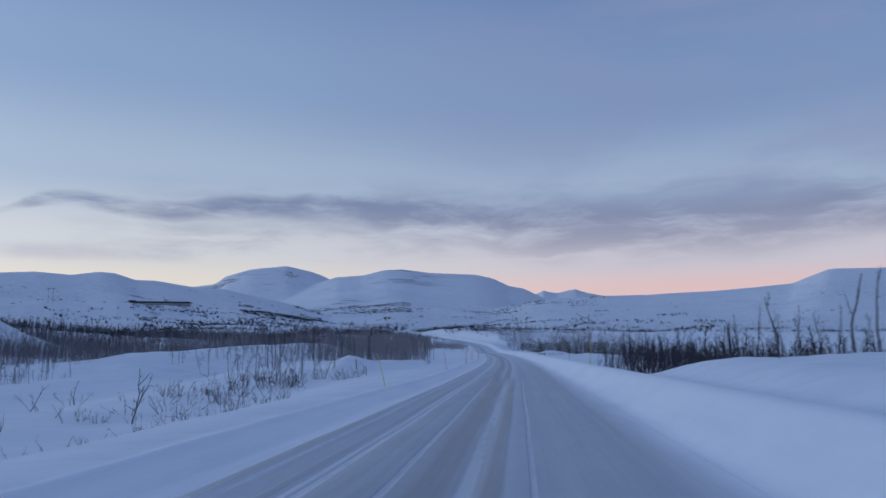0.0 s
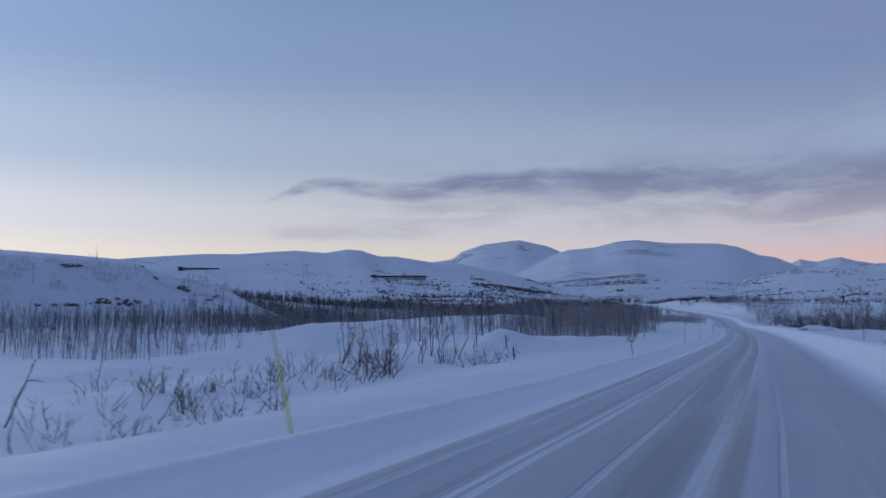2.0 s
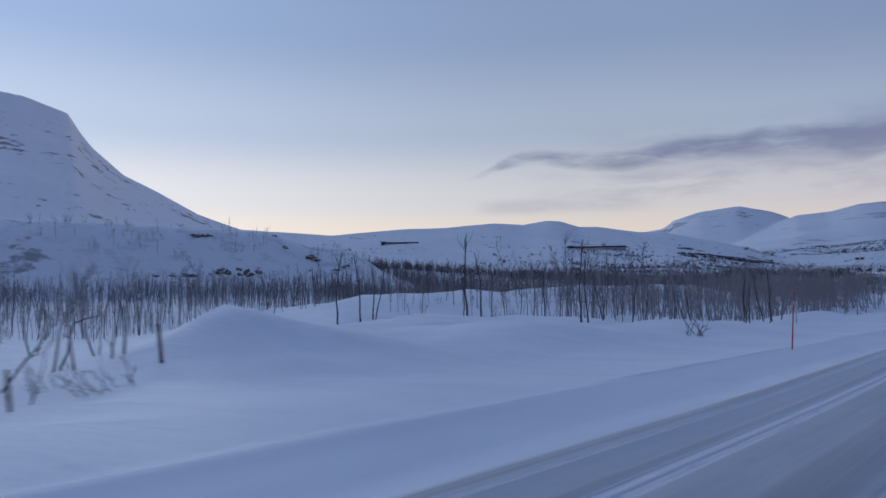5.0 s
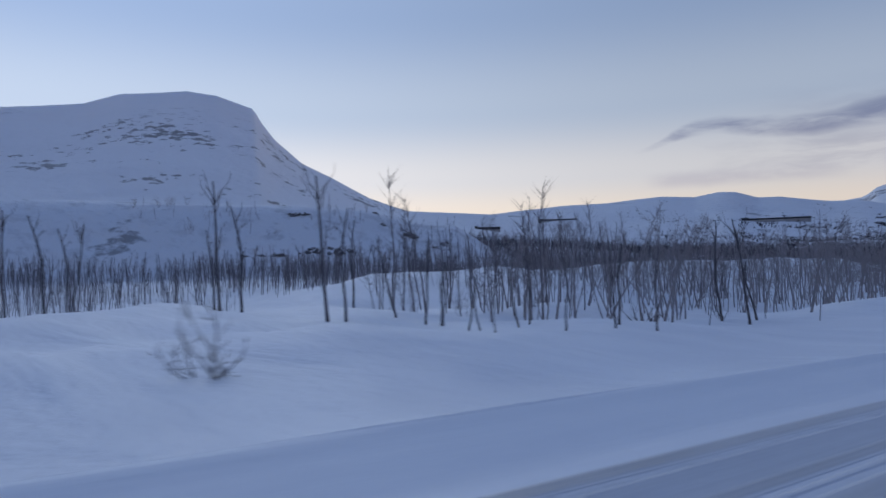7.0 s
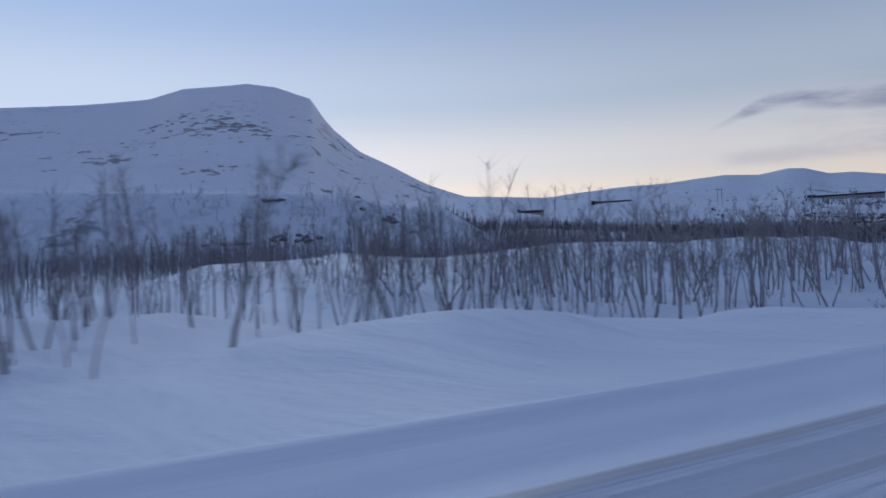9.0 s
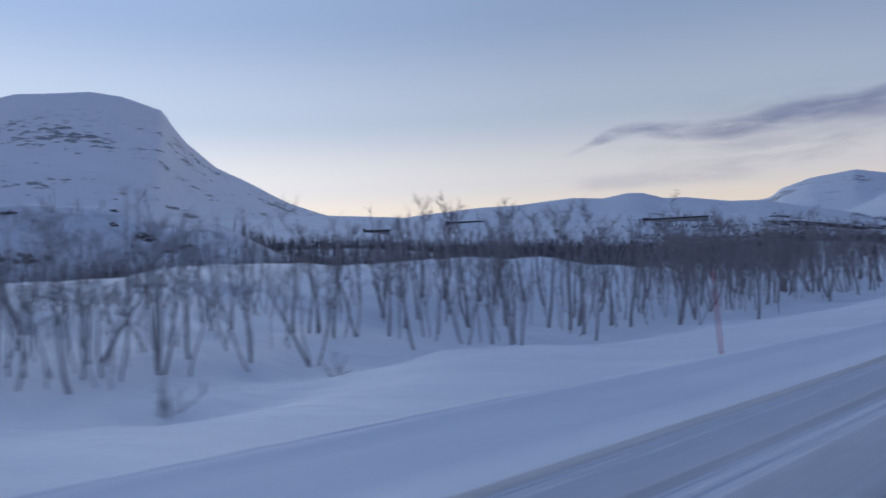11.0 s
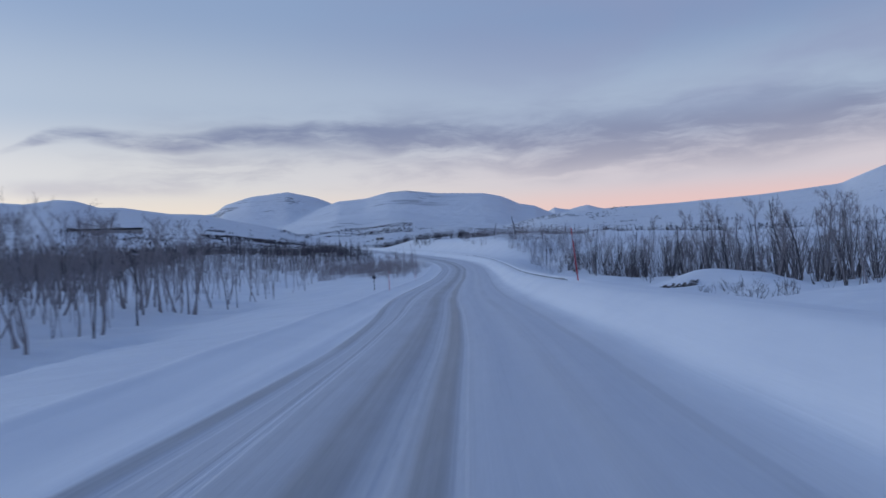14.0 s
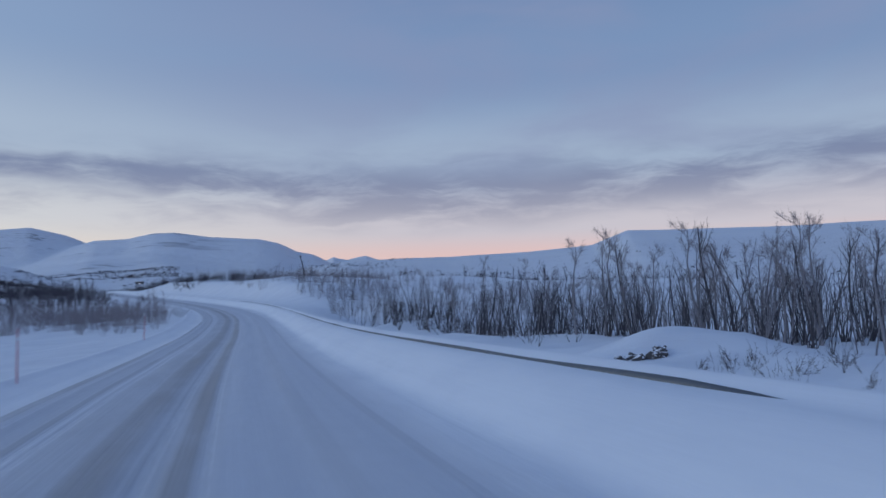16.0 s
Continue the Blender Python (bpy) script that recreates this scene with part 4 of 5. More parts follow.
        put(protos[k], x, y, rng, s, 2.0)
    # thick dead stems with broken tops on the bank at the start of the road
    stubs = [make_pole(rng, h, f, 3, "thick dark dead birch stem with a broken top", "dead stems in the snow") for h, f in ((3.0, 2), (2.6, 3), (3.4, 1))]
    for k, (x, y, h) in enumerate(((13.5, 32.3, 2.0), (13.2, 33.0, 1.6), (14.1, 32.0, 2.3), (14.5, 32.8, 1.8), (15.0, 31.7, 2.9), (15.3, 32.4, 2.0), (15.8, 31.2, 2.4), (16.5, 30.8, 2.0), (17.0, 30.6, 2.3), (17.6, 30.3, 3.7), (17.9, 30.0, 1.8),
                                   (18.3, 29.8, 3.7), (18.7, 29.6, 2.6), (19.6, 30.4, 2.4), (20.6, 31.0, 2.8), (16.2, 32.6, 1.6), (-6.4, 85.1, 1.25))):
        put(stubs[k % 3], x, y, rng, h / (3.0, 2.6, 3.4)[k % 3], 3.0)
    big = [make_birch(rng, h, n, 420, "tall leafless birch with a wide rounded crown in snow", "tall birches", lean=0.16, bare=0.35, girth=0.9) for h, n in ((7.2, 3), (6.6, 2), (7.8, 2))]
    for k, (x, y, size) in enumerate(((48.5, 214.5, 1.0), (51.0, 216.5, 1.1), (46.8, 218.0, 0.9), (53.5, 214.0, 1.05), (50.0, 221.0, 1.0), (56.0, 218.0, 1.0), (44.6, 220.5, 0.72), (58.5, 213.0, 1.0))):
        put(big[k % 3], x, y, rng, size, 3.0)
    for p in protos + clumps + snags + poles + stubs + big:
        for o in (*p.children_recursive, p):
            bpy.data.objects.remove(o)


def build_shrubs():
    rng = np.random.default_rng(8)
    protos = [make_shrub(rng, h, n, t) for h, n, t in ((1.0, 6, 8), (1.2, 7, 8), (0.8, 6, 8), (1.5, 3, 8), (1.1, 8, 8), (1.6, 2, 4), (0.9, 3, 4), (1.2, 4, 3))]
    for x, y, k, s in ((-16.0, 31.7, 1, 0.8), (-15.2, 31.6, 0, 0.8), (-13.8, 34.9, 3, 0.9), (-12.8, 34.5, 5, 0.8), (-12.4, 36.0, 7, 0.9), (-12.7, 39.5, 4, 1.35), (-12.0, 38.8, 1, 1.2),
                       (-12.6, 43.8, 1, 1.45), (-10.9, 37.3, 2, 0.9), (-11.8, 30.0, 6, 0.7), (-13.8, 47.8, 3, 1.1), (-11.1, 44.4, 6, 0.9), (-10.3, 47.6, 3, 1.0), (-10.0, 47.0, 5, 0.9),
                       (-14.5, 56.1, 4, 1.3), (-16.1, 56.5, 3, 1.2), (-13.2, 48.2, 7, 1.1), (-10.7, 51.2, 4, 1.4), (-11.5, 52.0, 1, 1.5), (-10.9, 50.0, 0, 1.3), (-12.3, 51.4, 4, 1.3),
                       (-13.1, 56.0, 1, 1.4), (-14.0, 54.5, 4, 1.2), (-15.0, 58.5, 1, 1.2), (-19.6, 34.5, 3, 0.9), (-25.2, 48.2, 3, 1.1), (-24.6, 48.0, 5, 1.05), (-18.5, 41.0, 6, 0.8),
                       (-1.9, 77.1, 0, 0.8), (-1.5, 77.3, 3, 0.8), (-5.4, 92.5, 4, 0.8), (-4.4, 96.0, 0, 0.7), (-2.8, 124.0, 4, 0.7),
                       (-3.4, 118.0, 0, 0.6), (-2.6, 128.0, 2, 0.7), (23.9, 194.8, 0, 0.6), (23.5, 191.6, 2, 0.7), (23.9, 189.5, 1, 0.6), (25.0, 188.0, 0, 0.8),
                       (26.2, 186.5, 4, 0.8), (19.0, 34.9, 2, 0.8), (20.8, 33.0, 0, 0.7), (22.5, 31.5, 1, 0.8), (-2.9, 330.0, 4, 1.5), (0.0, 300.0, 4, 1.4),
                       (8.0, 253.0, 4, 1.2), (-5.0, 262.0, 1, 1.5), (16.0, 296.0, 4, 1.0), (15.0, 305.0, 4, 1.1)):
        put(protos[k], x, y, rng, s * ((0.62 if k == 4 else 0.8) if y < 62 else 1.0), 4.0)
    for _ in range(26):
        y = rng.uniform(26, 61)
        x = float(line_x(y)) - 14.0 - rng.exponential(4.0)
        if float(value_noise(np.array(x / 5.0), np.array(y / 5.0), 33)) > -0.12:
            put(protos[rng.integers(6)], x, y, rng, rng.uniform(0.5, 1.2), 8.0)
    for _ in range(130):
        y = rng.uniform(22, 60)
        x = float(line_x(y)) - 12.5 - rng.exponential(3.0)
        if float(value_noise(np.array(x / 4.0), np.array(y / 4.0), 35)) > -0.15:
            put(protos[(2, 5, 6, 7, 6, 7)[rng.integers(6)]], x, y, rng, rng.uniform(0.4, 0.9), 10.0)
    # thin willow shoots below the mound, and along the edge of the wood
    for _ in range(26):
        put(protos[(6, 7, 0)[rng.integers(3)]], rng.uniform(27.5, 34), rng.uniform(193.5, 201), rng, rng.uniform(0.6, 1.0), 5.0)
    for _ in range(60):
        y = rng.uniform(212, 250)
        x = float(line_x(y)) + 14 + rng.exponential(3.0)
        put(protos[rng.integers(8)], x, y, rng, rng.uniform(0.8, 1.4), 5.0)
    for p in protos:
        for o in (*p.children_recursive, p):
            bpy.data.objects.remove(o)


def build_dead_saplings():
    """Forked, broken birch saplings standing out of the drift beside the road."""
    rng = np.random.default_rng(21)
    for x, y, h, lean in ((-13.4, 30.8, 2.4, -3), (-15.2, 35.2, 2.0, 26), (-14.6, 33.5, 1.5, 10), (-20.0, 34.6, 1.4, 20), (-16.5, 31.0, 1.0, -6), (-13.9, 35.4, 0.9, 4), (-24.9, 48.2, 1.7, -14),
                          (-12.2, 33.0, 0.9, 3), (-11.3, 36.5, 0.8, 30), (-10.3, 57.0, 1.9, -3), (-12.1, 60.6, 2.3, 4), (-9.4, 60.4, 1.6, -5), (-13.2, 56.3, 1.9, -8), (-9.7, 58.3, 1.8, 7), (-11.7, 57.6, 1.6, -4)):
        vs, fs = [], []
        p, w = np.array([0.0, 0.0, -0.25]), rotated(rng, UP, 0.05)
        pts = []
        for k in range(8):
            pts.append(p.copy())
            p = p + w * (h + 0.25) / 7
            w = rotated(rng, w + UP * 0.1, 0.2)
        r = 0.012 + 0.009 * h
        tube(vs, fs, pts, [r * (1 - 0.1 * k) for k in range(8)], 6)
        for k in (2, 3, 4, 5, 6):
            if rng.uniform() < 0.75:
                a = rng.uniform(0, 2 * math.pi)
                d = np.array([math.cos(a) * 0.8, math.sin(a) * 0.8, rng.uniform(0.3, 1.1)])
                L = h * rng.uniform(0.1, 0.3)
                m = pts[k] + d * L * 0.55
                tube(vs, fs, [pts[k], m, m + rotated(rng, d, 0.35) * L * 0.5], [r * 0.55, r * 0.42, r * 0.15], 4)
        root = tagged(new("dead_sapling", mesh_from("dead_sapling", (vs, fs), DEAD_BARK)), "dark forked stem of a broken birch sapling in snow", "sapling", "dead saplings")
        root.matrix_basis = pose(x, y, float(ground_height(x, y)), 0, lean, rng.uniform(-40, 40))


def small_birch(rng, height, thick=1.0, twigs=26):
    """A light birch for thickets that stay far off: triangles for stems and twigs."""
    vs, fs = [], []
    n = 4
    p, w = np.array([0.0, 0.0, -0.2]), rotated(rng, UP, 0.08)
    pts = []
    for k in range(n):
        pts.append(p.copy())
        p = p + w * (height + 0.2) / (n - 1)
        w = rotated(rng, w + UP * 0.1, 0.09)
    r = (0.008 * height + 0.008) * thick
    tube(vs, fs, pts, [r, r * 0.75, r * 0.5, 0.008], 3)
    for _ in range(twigs):
        t = 0.38 + 0.62 * rng.uniform(0, 1) ** 0.9
        k = min(int(t * (n - 1)), n - 2)
        b = pts[k] + (pts[k + 1] - pts[k]) * (t * (n - 1) - k)
        ang = rng.uniform(0, 2 * math.pi)
        d = np.array([math.cos(ang) * 0.8, math.sin(ang) * 0.8, rng.uniform(0.5, 1.1)])
        L = height * rng.uniform(0.10, 0.26) * (1.25 - 0.6 * t)
        e = b + d * L
        u = np.array([-math.sin(ang), math.cos(ang), 0]) * 0.012 * thick
        i = len(vs)
        vs += [tuple(b + u), tuple(b - u), tuple(b + UP * 0.016 * thick), tuple(e)]
        fs += [(i, i + 1, i + 3), (i + 1, i + 2, i + 3), (i + 2, i, i + 3)]
    return np.array(vs), fs


def small_bush(rng, height, thick=1.0, twigs=24):
    """A light many-stemmed bush: stems fan out from the root, twigs make a rounded top."""
    vs, fs = [], []
    tips = []
    for _ in range(6):
        a = rng.uniform(0, 2 * math.pi)
        w = np.array([math.cos(a), math.sin(a), 0]) * rng.uniform(0.1, 0.55) + UP
        b = np.array([math.cos(a), math.sin(a), 0]) * 0.1 * height * rng.uniform(0, 1) - UP * 0.15
        e = b + w / np.linalg.norm(w) * height * rng.uniform(0.6, 0.95)
        spike(vs, fs, b, e, 0.013 * thick)
        tips.append((b, e))
    for _ in range(twigs):
        b, e = tips[rng.integers(6)]
        s = b + (e - b) * rng.uniform(0.35, 0.95)
        a = rng.uniform(0, 2 * math.pi)
        d = np.array([math.cos(a) * 0.7, math.sin(a) * 0.7, rng.uniform(0.35, 1.0)])
        spike(vs, fs, s, s + d * height * rng.uniform(0.12, 0.3), 0.010 * thick)
    return np.array(vs), fs


def stuff_trees(name, label, spots, hlo, hhi, seed, mat, kinds=24, thick=1.0, twigs=26, bushy=0.0):
    rng = np.random.default_rng(seed)
    lib = [(small_bush if rng.uniform() < bushy else small_birch)(rng, 1.0 * h, thick, twigs) for h in np.linspace(2.2, 4.2, kinds)]
    xs, ys = np.array([s[0] for s in spots]), np.array([s[1] for s in spots])
    zs = ground_height(xs, ys)
    V, F, off = [], [], 0
    for x, y, z in zip(xs, ys, zs):
        v, f = lib[rng.integers(kinds)]
        a, s = rng.uniform(0, 2 * math.pi), rng.uniform(hlo, hhi)
        c, sn = math.cos(a) * s, math.sin(a) * s
        w = np.empty_like(v)
        w[:, 0], w[:, 1], w[:, 2] = v[:, 0] * c - v[:, 1] * sn + x, v[:, 0] * sn + v[:, 1] * c + y, v[:, 2] * s + z
        V.append(w)
        F += [tuple(i + off for i in q) for q in f]
        off += len(v)
    me = bpy.data.meshes.new(name)
    me.from_pydata(np.concatenate(V).tolist(), [], F)
    me.materials.append(mat)
    me.update()
    return tagged(new(name, me), label, "trees", kind="stuff")


def polar_spots(rng, n, az0, az1, r0, r1, clump, level, power=1.0):
    out = []
    tries = 0
    while len(out) < n and tries < 60:
        tries += 1
        a = np.radians(rng.uniform(az0, az1, 4000))
        r = r0 + (r1 - r0) * rng.uniform(0, 1, 4000) ** power
        x, y = CENTRE[0] - r * np.sin(a), CENTRE[1] + r * np.cos(a)
        ok = (fbm(x, y, clump, 3, 55) > level) & (np.abs(x - line_x(y)) > 13)
        out += list(zip(x[ok].tolist(), y[ok].tolist()))
    return out[:n]


def scrub_field(name, label, spots, size, seed):
    """Low bushes that stay a few hundred metres off: small bundles of points."""
    rng = np.random.default_rng(seed)
    lib = []
    for _ in range(8):
        vs, fs = [], []
        for _k in range(11):
            b = np.array([rng.normal(0, 0.5), rng.normal(0, 0.5), -0.1])
            spike(vs, fs, b, b + rotated(rng, UP, 0.35) * rng.uniform(0.6, 1.5), 0.16)
        lib.append((np.array(vs), fs))
    xs, ys = np.array([s[0] for s in spots]), np.array([s[1] for s in spots])
    V, F, off = [], [], 0
    for x, y, z in zip(xs, ys, ground_height(xs, ys)):
        v, f = lib[rng.integers(8)]
        k = size * rng.uniform(0.5, 1.4)
        V.append(v * k + (x, y, z))
        F += [tuple(i + off for i in q) for q in f]
        off += len(v)
    me = bpy.data.meshes.new(name)
    me.from_pydata(np.concatenate(V).tolist(), [], F)
    me.materials.append(FAR_TWIG)
    return tagged(new(name, me), label, "bushes", kind="stuff")


def hill_trees(name, label, spots, size, seed):
    """Small upright trees a few hundred metres off: a few tall thin points each."""
    rng = np.random.default_rng(seed)
    lib = []
    for _ in range(12):
        vs, fs = [], []
        top = rng.uniform(1.6, 3.2)
        for _k in range(rng.integers(4, 8)):
            b = np.array([rng.normal(0, 0.22), rng.normal(0, 0.22), -0.2])
            spike(vs, fs, b, b + rotated(rng, UP, 0.16) * top * rng.uniform(0.55, 1.0), 0.2)
        lib.append((np.array(vs), fs))
    xs, ys = np.array([s[0] for s in spots]), np.array([s[1] for s in spots])
    V, F, off = [], [], 0
    for x, y, z in zip(xs, ys, ground_height(xs, ys)):
        v, f = lib[rng.integers(12)]
        V.append(v * (size * rng.uniform(0.6, 1.3)) + (x, y, z))
        F += [tuple(i + off for i in q) for q in f]
        off += len(v)
    me = bpy.data.meshes.new(name)
    me.from_pydata(np.concatenate(V).tolist(), [], F)
    me.materials.append(FAR_TWIG)
    return tagged(new(name, me), label, "trees", kind="stuff")


def build_thickets():
    rng = np.random.default_rng(12)
    t = set()
    spots = scatter(rng, 360, 98, 262, lambda y: edge_left(y) - 9.0, 34, 0.9, 0.8, t, -0.12)
    spots += scatter(rng, 36, 78, 98, lambda y: edge_left(y) - 6.0, 14, 0.9, 0.9, t, -0.05)
    spots += scatter(rng, 700, 80, 262, lambda y: edge_left(y) - 43.0, 45, 1.0, 0.7, t, -0.08)
    stuff_trees("birch_thicket", "dense leafless mountain birch thicket in the snow", [p for p in spots if p[1] > 118], 0.6, 1.75, 1, TWIG, 24, 0.8, 34, 0.1)
    near = [p for p in spots if p[1] <= 118] + [(x, y) for x, y in zip(rng.uniform(-78, -14, 270), rng.uniform(110, 124, 270)) if float(fbm(np.array(x), np.array(y), 9, 2, 58)) > -0.15]
    stuff_trees("birch_thicket", "grey leafless birch thicket along the edge of a snow field", near, 0.6, 1.25, 34, MID_TWIG, 24, 1.0, 36, 0.05)
    spots = scatter(rng, 120, 98, 165, lambda y: edge_left(y) - 3.0, 13, 1.0, 0.8, t)
    stuff_trees("birch_thicket", "slim leafless birches with hazy crowns along the road", spots, 0.7, 1.3, 16, TWIG, 24, 0.6, 50)
    spots = scatter(rng, 170, 162, 206, lambda y: edge_left(y) - 2.0, 16, 1.0, 0.8, t)
    stuff_trees("birch_thicket", "taller leafless birches with hazy crowns along the road", spots, 0.95, 1.75, 17, TWIG, 24, 0.6, 76)
    spots = scatter(rng, 700, 250, 300, lambda y: edge_left(y) - 4.0, 46, 1.0, 0.55, t)
    spots += scatter(rng, 700, 225, 275, lambda y: edge_bend(y) + 1.0, 14, 0.8, 0.4, t, -0.3)
    spots = [(x, y) for x, y in spots if y > 227 - 1.9 * (x - 5.2)]
    stuff_trees("birch_scrub", "low leafless birch and willow scrub at the bend", spots, 0.3, 0.85, 7, TWIG, 24, 1.6, 24, 0.8)
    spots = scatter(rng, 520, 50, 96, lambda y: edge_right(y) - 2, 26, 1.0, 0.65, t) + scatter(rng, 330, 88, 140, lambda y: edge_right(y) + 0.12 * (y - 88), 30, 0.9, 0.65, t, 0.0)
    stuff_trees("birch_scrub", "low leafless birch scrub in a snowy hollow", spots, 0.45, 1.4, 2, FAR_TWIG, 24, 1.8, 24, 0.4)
    spots = scatter(rng, 350, 130, 225, lambda y: edge_right(y) + 2, 45, 1.0, 0.8, t) + scatter(rng, 260, 128, 175, lambda y: edge_right(y) + 3 + 0.2 * (y - 128), 22, 0.9, 0.7, t)
    stuff_trees("birch_scrub", "thin leafless birches on snowy ground", spots, 0.5, 0.95, 9, MID_TWIG, 24, 1.2, 24, 0.4)
    spots = scatter(rng, 900, 225, 330, lambda y: edge_right(y) + 2, 45, 1.0, 0.6, t, 0.02)
    stuff_trees("birch_scrub", "low hazy willow scrub on a snow mound", spots, 0.2, 0.5, 10, TWIG, 24, 2.0, 18, 0.9)
    spots = scatter(rng, 650, 325, 450, lambda y: 6.5, 16, 0.8, 0.6, t, -0.2) + scatter(rng, 450, 300, 430, lambda y: -8.5, 26, 0.9, 0.7, t, -0.1)
    stuff_trees("birch_scrub", "dark birch scrub behind the bend of the road", spots, 0.4, 0.9, 18, FAR_TWIG, 16, 3.2, 14, 0.9)
    spots = scatter(rng, 330, 228, 290, lambda y: 7.0, 16, 0.9, 0.6, t, 0.0)
    stuff_trees("birch_scrub", "grey low scrub beside the snow bank at the bend", spots, 0.25, 0.7, 28, MID_TWIG, 16, 1.6, 20, 0.75)
    spots = scatter(rng, 260, 262, 340, lambda y: 8.0, 20, 0.9, 0.6, t, -0.05)
    stuff_trees("birch_scrub", "grey leafless birches standing close behind the bend", spots, 0.35, 0.75, 29, TWIG, 16, 1.5, 24, 0.5)
    spots = polar_spots(rng, 350, 56, 100, 78, 134, 26, -0.02)
    spots += polar_spots(rng, 700, 55, 92, 84, 137, 13, -0.1, 0.8)
    spots += polar_spots(rng, 480, 45, 57, 84, 158, 13, -0.12)
    spots = [s for s in spots if s[0] < -63 or s[1] > 112]
    stuff_trees("birch_wood", "thin leafless birches at the foot of a rocky knoll", spots, 0.6, 1.3, 13, MID_TWIG, 24, 1.0, 36, 0.05)
    spots = [(x, y) for x, y in zip(rng.uniform(-92, -58, 280), rng.uniform(78, 116, 280)) if float(fbm(np.array(x), np.array(y), 14, 2, 57)) > -0.12]
    stuff_trees("birch_thicket", "slim grey birches in a snowy hollow below the field", spots, 0.7, 1.35, 31, MID_TWIG, 24, 0.8, 30, 0.05)
    spots = list(zip(rng.uniform(-84, -58, 70), rng.uniform(113, 128, 70)))
    stuff_trees("birch_wood", "grey birches on a low snow hump", spots, 0.75, 1.4, 35, MID_TWIG, 16, 1.2, 40, 0.05)
    spots = polar_spots(rng, 90, 60, 95, 152, 170, 14, 0.12)
    stuff_trees("birch_scrub", "scattered leafless bushes on top of the knoll", spots, 0.5, 0.95, 23, TWIG, 16, 1.8, 24, 0.8)
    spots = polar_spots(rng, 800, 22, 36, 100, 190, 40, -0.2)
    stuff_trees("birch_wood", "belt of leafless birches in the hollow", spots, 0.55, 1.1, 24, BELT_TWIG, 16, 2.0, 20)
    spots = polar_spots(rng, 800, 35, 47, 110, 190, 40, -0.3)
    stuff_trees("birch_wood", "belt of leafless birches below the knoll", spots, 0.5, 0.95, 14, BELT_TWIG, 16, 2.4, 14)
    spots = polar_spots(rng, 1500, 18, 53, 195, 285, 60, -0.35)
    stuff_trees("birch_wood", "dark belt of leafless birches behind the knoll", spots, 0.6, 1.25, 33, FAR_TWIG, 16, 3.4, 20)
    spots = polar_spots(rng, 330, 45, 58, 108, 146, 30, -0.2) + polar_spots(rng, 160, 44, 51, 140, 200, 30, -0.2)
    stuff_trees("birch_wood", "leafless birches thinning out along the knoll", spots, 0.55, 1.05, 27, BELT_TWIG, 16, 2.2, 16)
    spots = polar_spots(rng, 420, -1, 9, 285, 430, 40, -0.12)
    stuff_trees("birch_scrub", "dark birch scrub in the valley beyond the bend", spots, 0.5, 1.05, 26, FAR_TWIG, 16, 4.0, 16, 0.8)
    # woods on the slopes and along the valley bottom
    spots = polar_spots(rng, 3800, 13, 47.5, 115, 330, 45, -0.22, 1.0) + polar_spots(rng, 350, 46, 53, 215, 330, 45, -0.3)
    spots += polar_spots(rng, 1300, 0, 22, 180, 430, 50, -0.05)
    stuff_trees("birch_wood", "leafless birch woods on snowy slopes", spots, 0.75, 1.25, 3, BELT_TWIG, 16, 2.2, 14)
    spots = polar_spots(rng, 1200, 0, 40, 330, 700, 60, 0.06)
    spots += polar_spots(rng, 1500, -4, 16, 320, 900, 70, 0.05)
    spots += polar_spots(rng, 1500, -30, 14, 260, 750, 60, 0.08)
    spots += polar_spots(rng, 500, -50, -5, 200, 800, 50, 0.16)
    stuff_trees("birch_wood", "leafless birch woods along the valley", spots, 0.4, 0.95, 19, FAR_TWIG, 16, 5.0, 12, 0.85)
    spots = polar_spots(rng, 1600, 3, 13, 1250, 1700, 120, -0.05) + polar_spots(rng, 500, 11, 18, 850, 1150, 70, 0.0)
    spots += polar_spots(rng, 250, 8, 24, 600, 1000, 70, 0.1) + polar_spots(rng, 700, -14, 3, 600, 1500, 90, 0.1)
    scrub_field("birch_wood", "dark strips of birch wood at the feet of the fells", spots, 1.5, 15)
    spots = polar_spots(rng, 1000, 10, 27, 430, 900, 28, -0.04) + polar_spots(rng, 110, 24, 34, 500, 780, 25, 0.1) + polar_spots(rng, 500, 10, 44, 300, 430, 60, 0.12) + polar_spots(rng, 900, -24, 8, 330, 900, 60, 0.12)
    hill_trees("hill_trees", "scattered small leafless trees on snowy hillsides", spots, 1.25, 41)
    spots = polar_spots(rng, 260, -6, 60, 480, 1250, 60, 0.16, 0.8)
    spots += polar_spots(rng, 220, -45, 0, 300, 1300, 110, 0.16)
    scrub_field("hill_scrub", "scattered low bushes on snowy hillsides", spots, 1.3, 6)


# ---- roadside things and buildings ----
def lathe(profile, sides=10):
    vs, fs = [], []
    for r, z in profile:
        for s in range(sides):
            a = 2 * math.pi * s / sides
            vs.append((r * math.cos(a), r * math.sin(a), z))
    for k in range(len(profile) - 1):
        for s in range(sides):
            a, b = k * sides + s, k * sides + (s + 1) % sides
            fs.append((a, b, b + sides, a + sides))
    fs.append(tuple(range((len(profile) - 1) * sides, len(profile) * sides)))
    return vs, fs


def box_geo(x0, x1, y0, y1, z0, z1):
    vs = [(x, y, z) for x in (x0, x1) for y in (y0, y1) for z in (z0, z1)]
    fs = [(0, 1, 3, 2), (4, 6, 7, 5), (0, 4, 5, 1), (2, 3, 7, 6), (0, 2, 6, 4), (1, 5, 7, 3)]
    return vs, fs


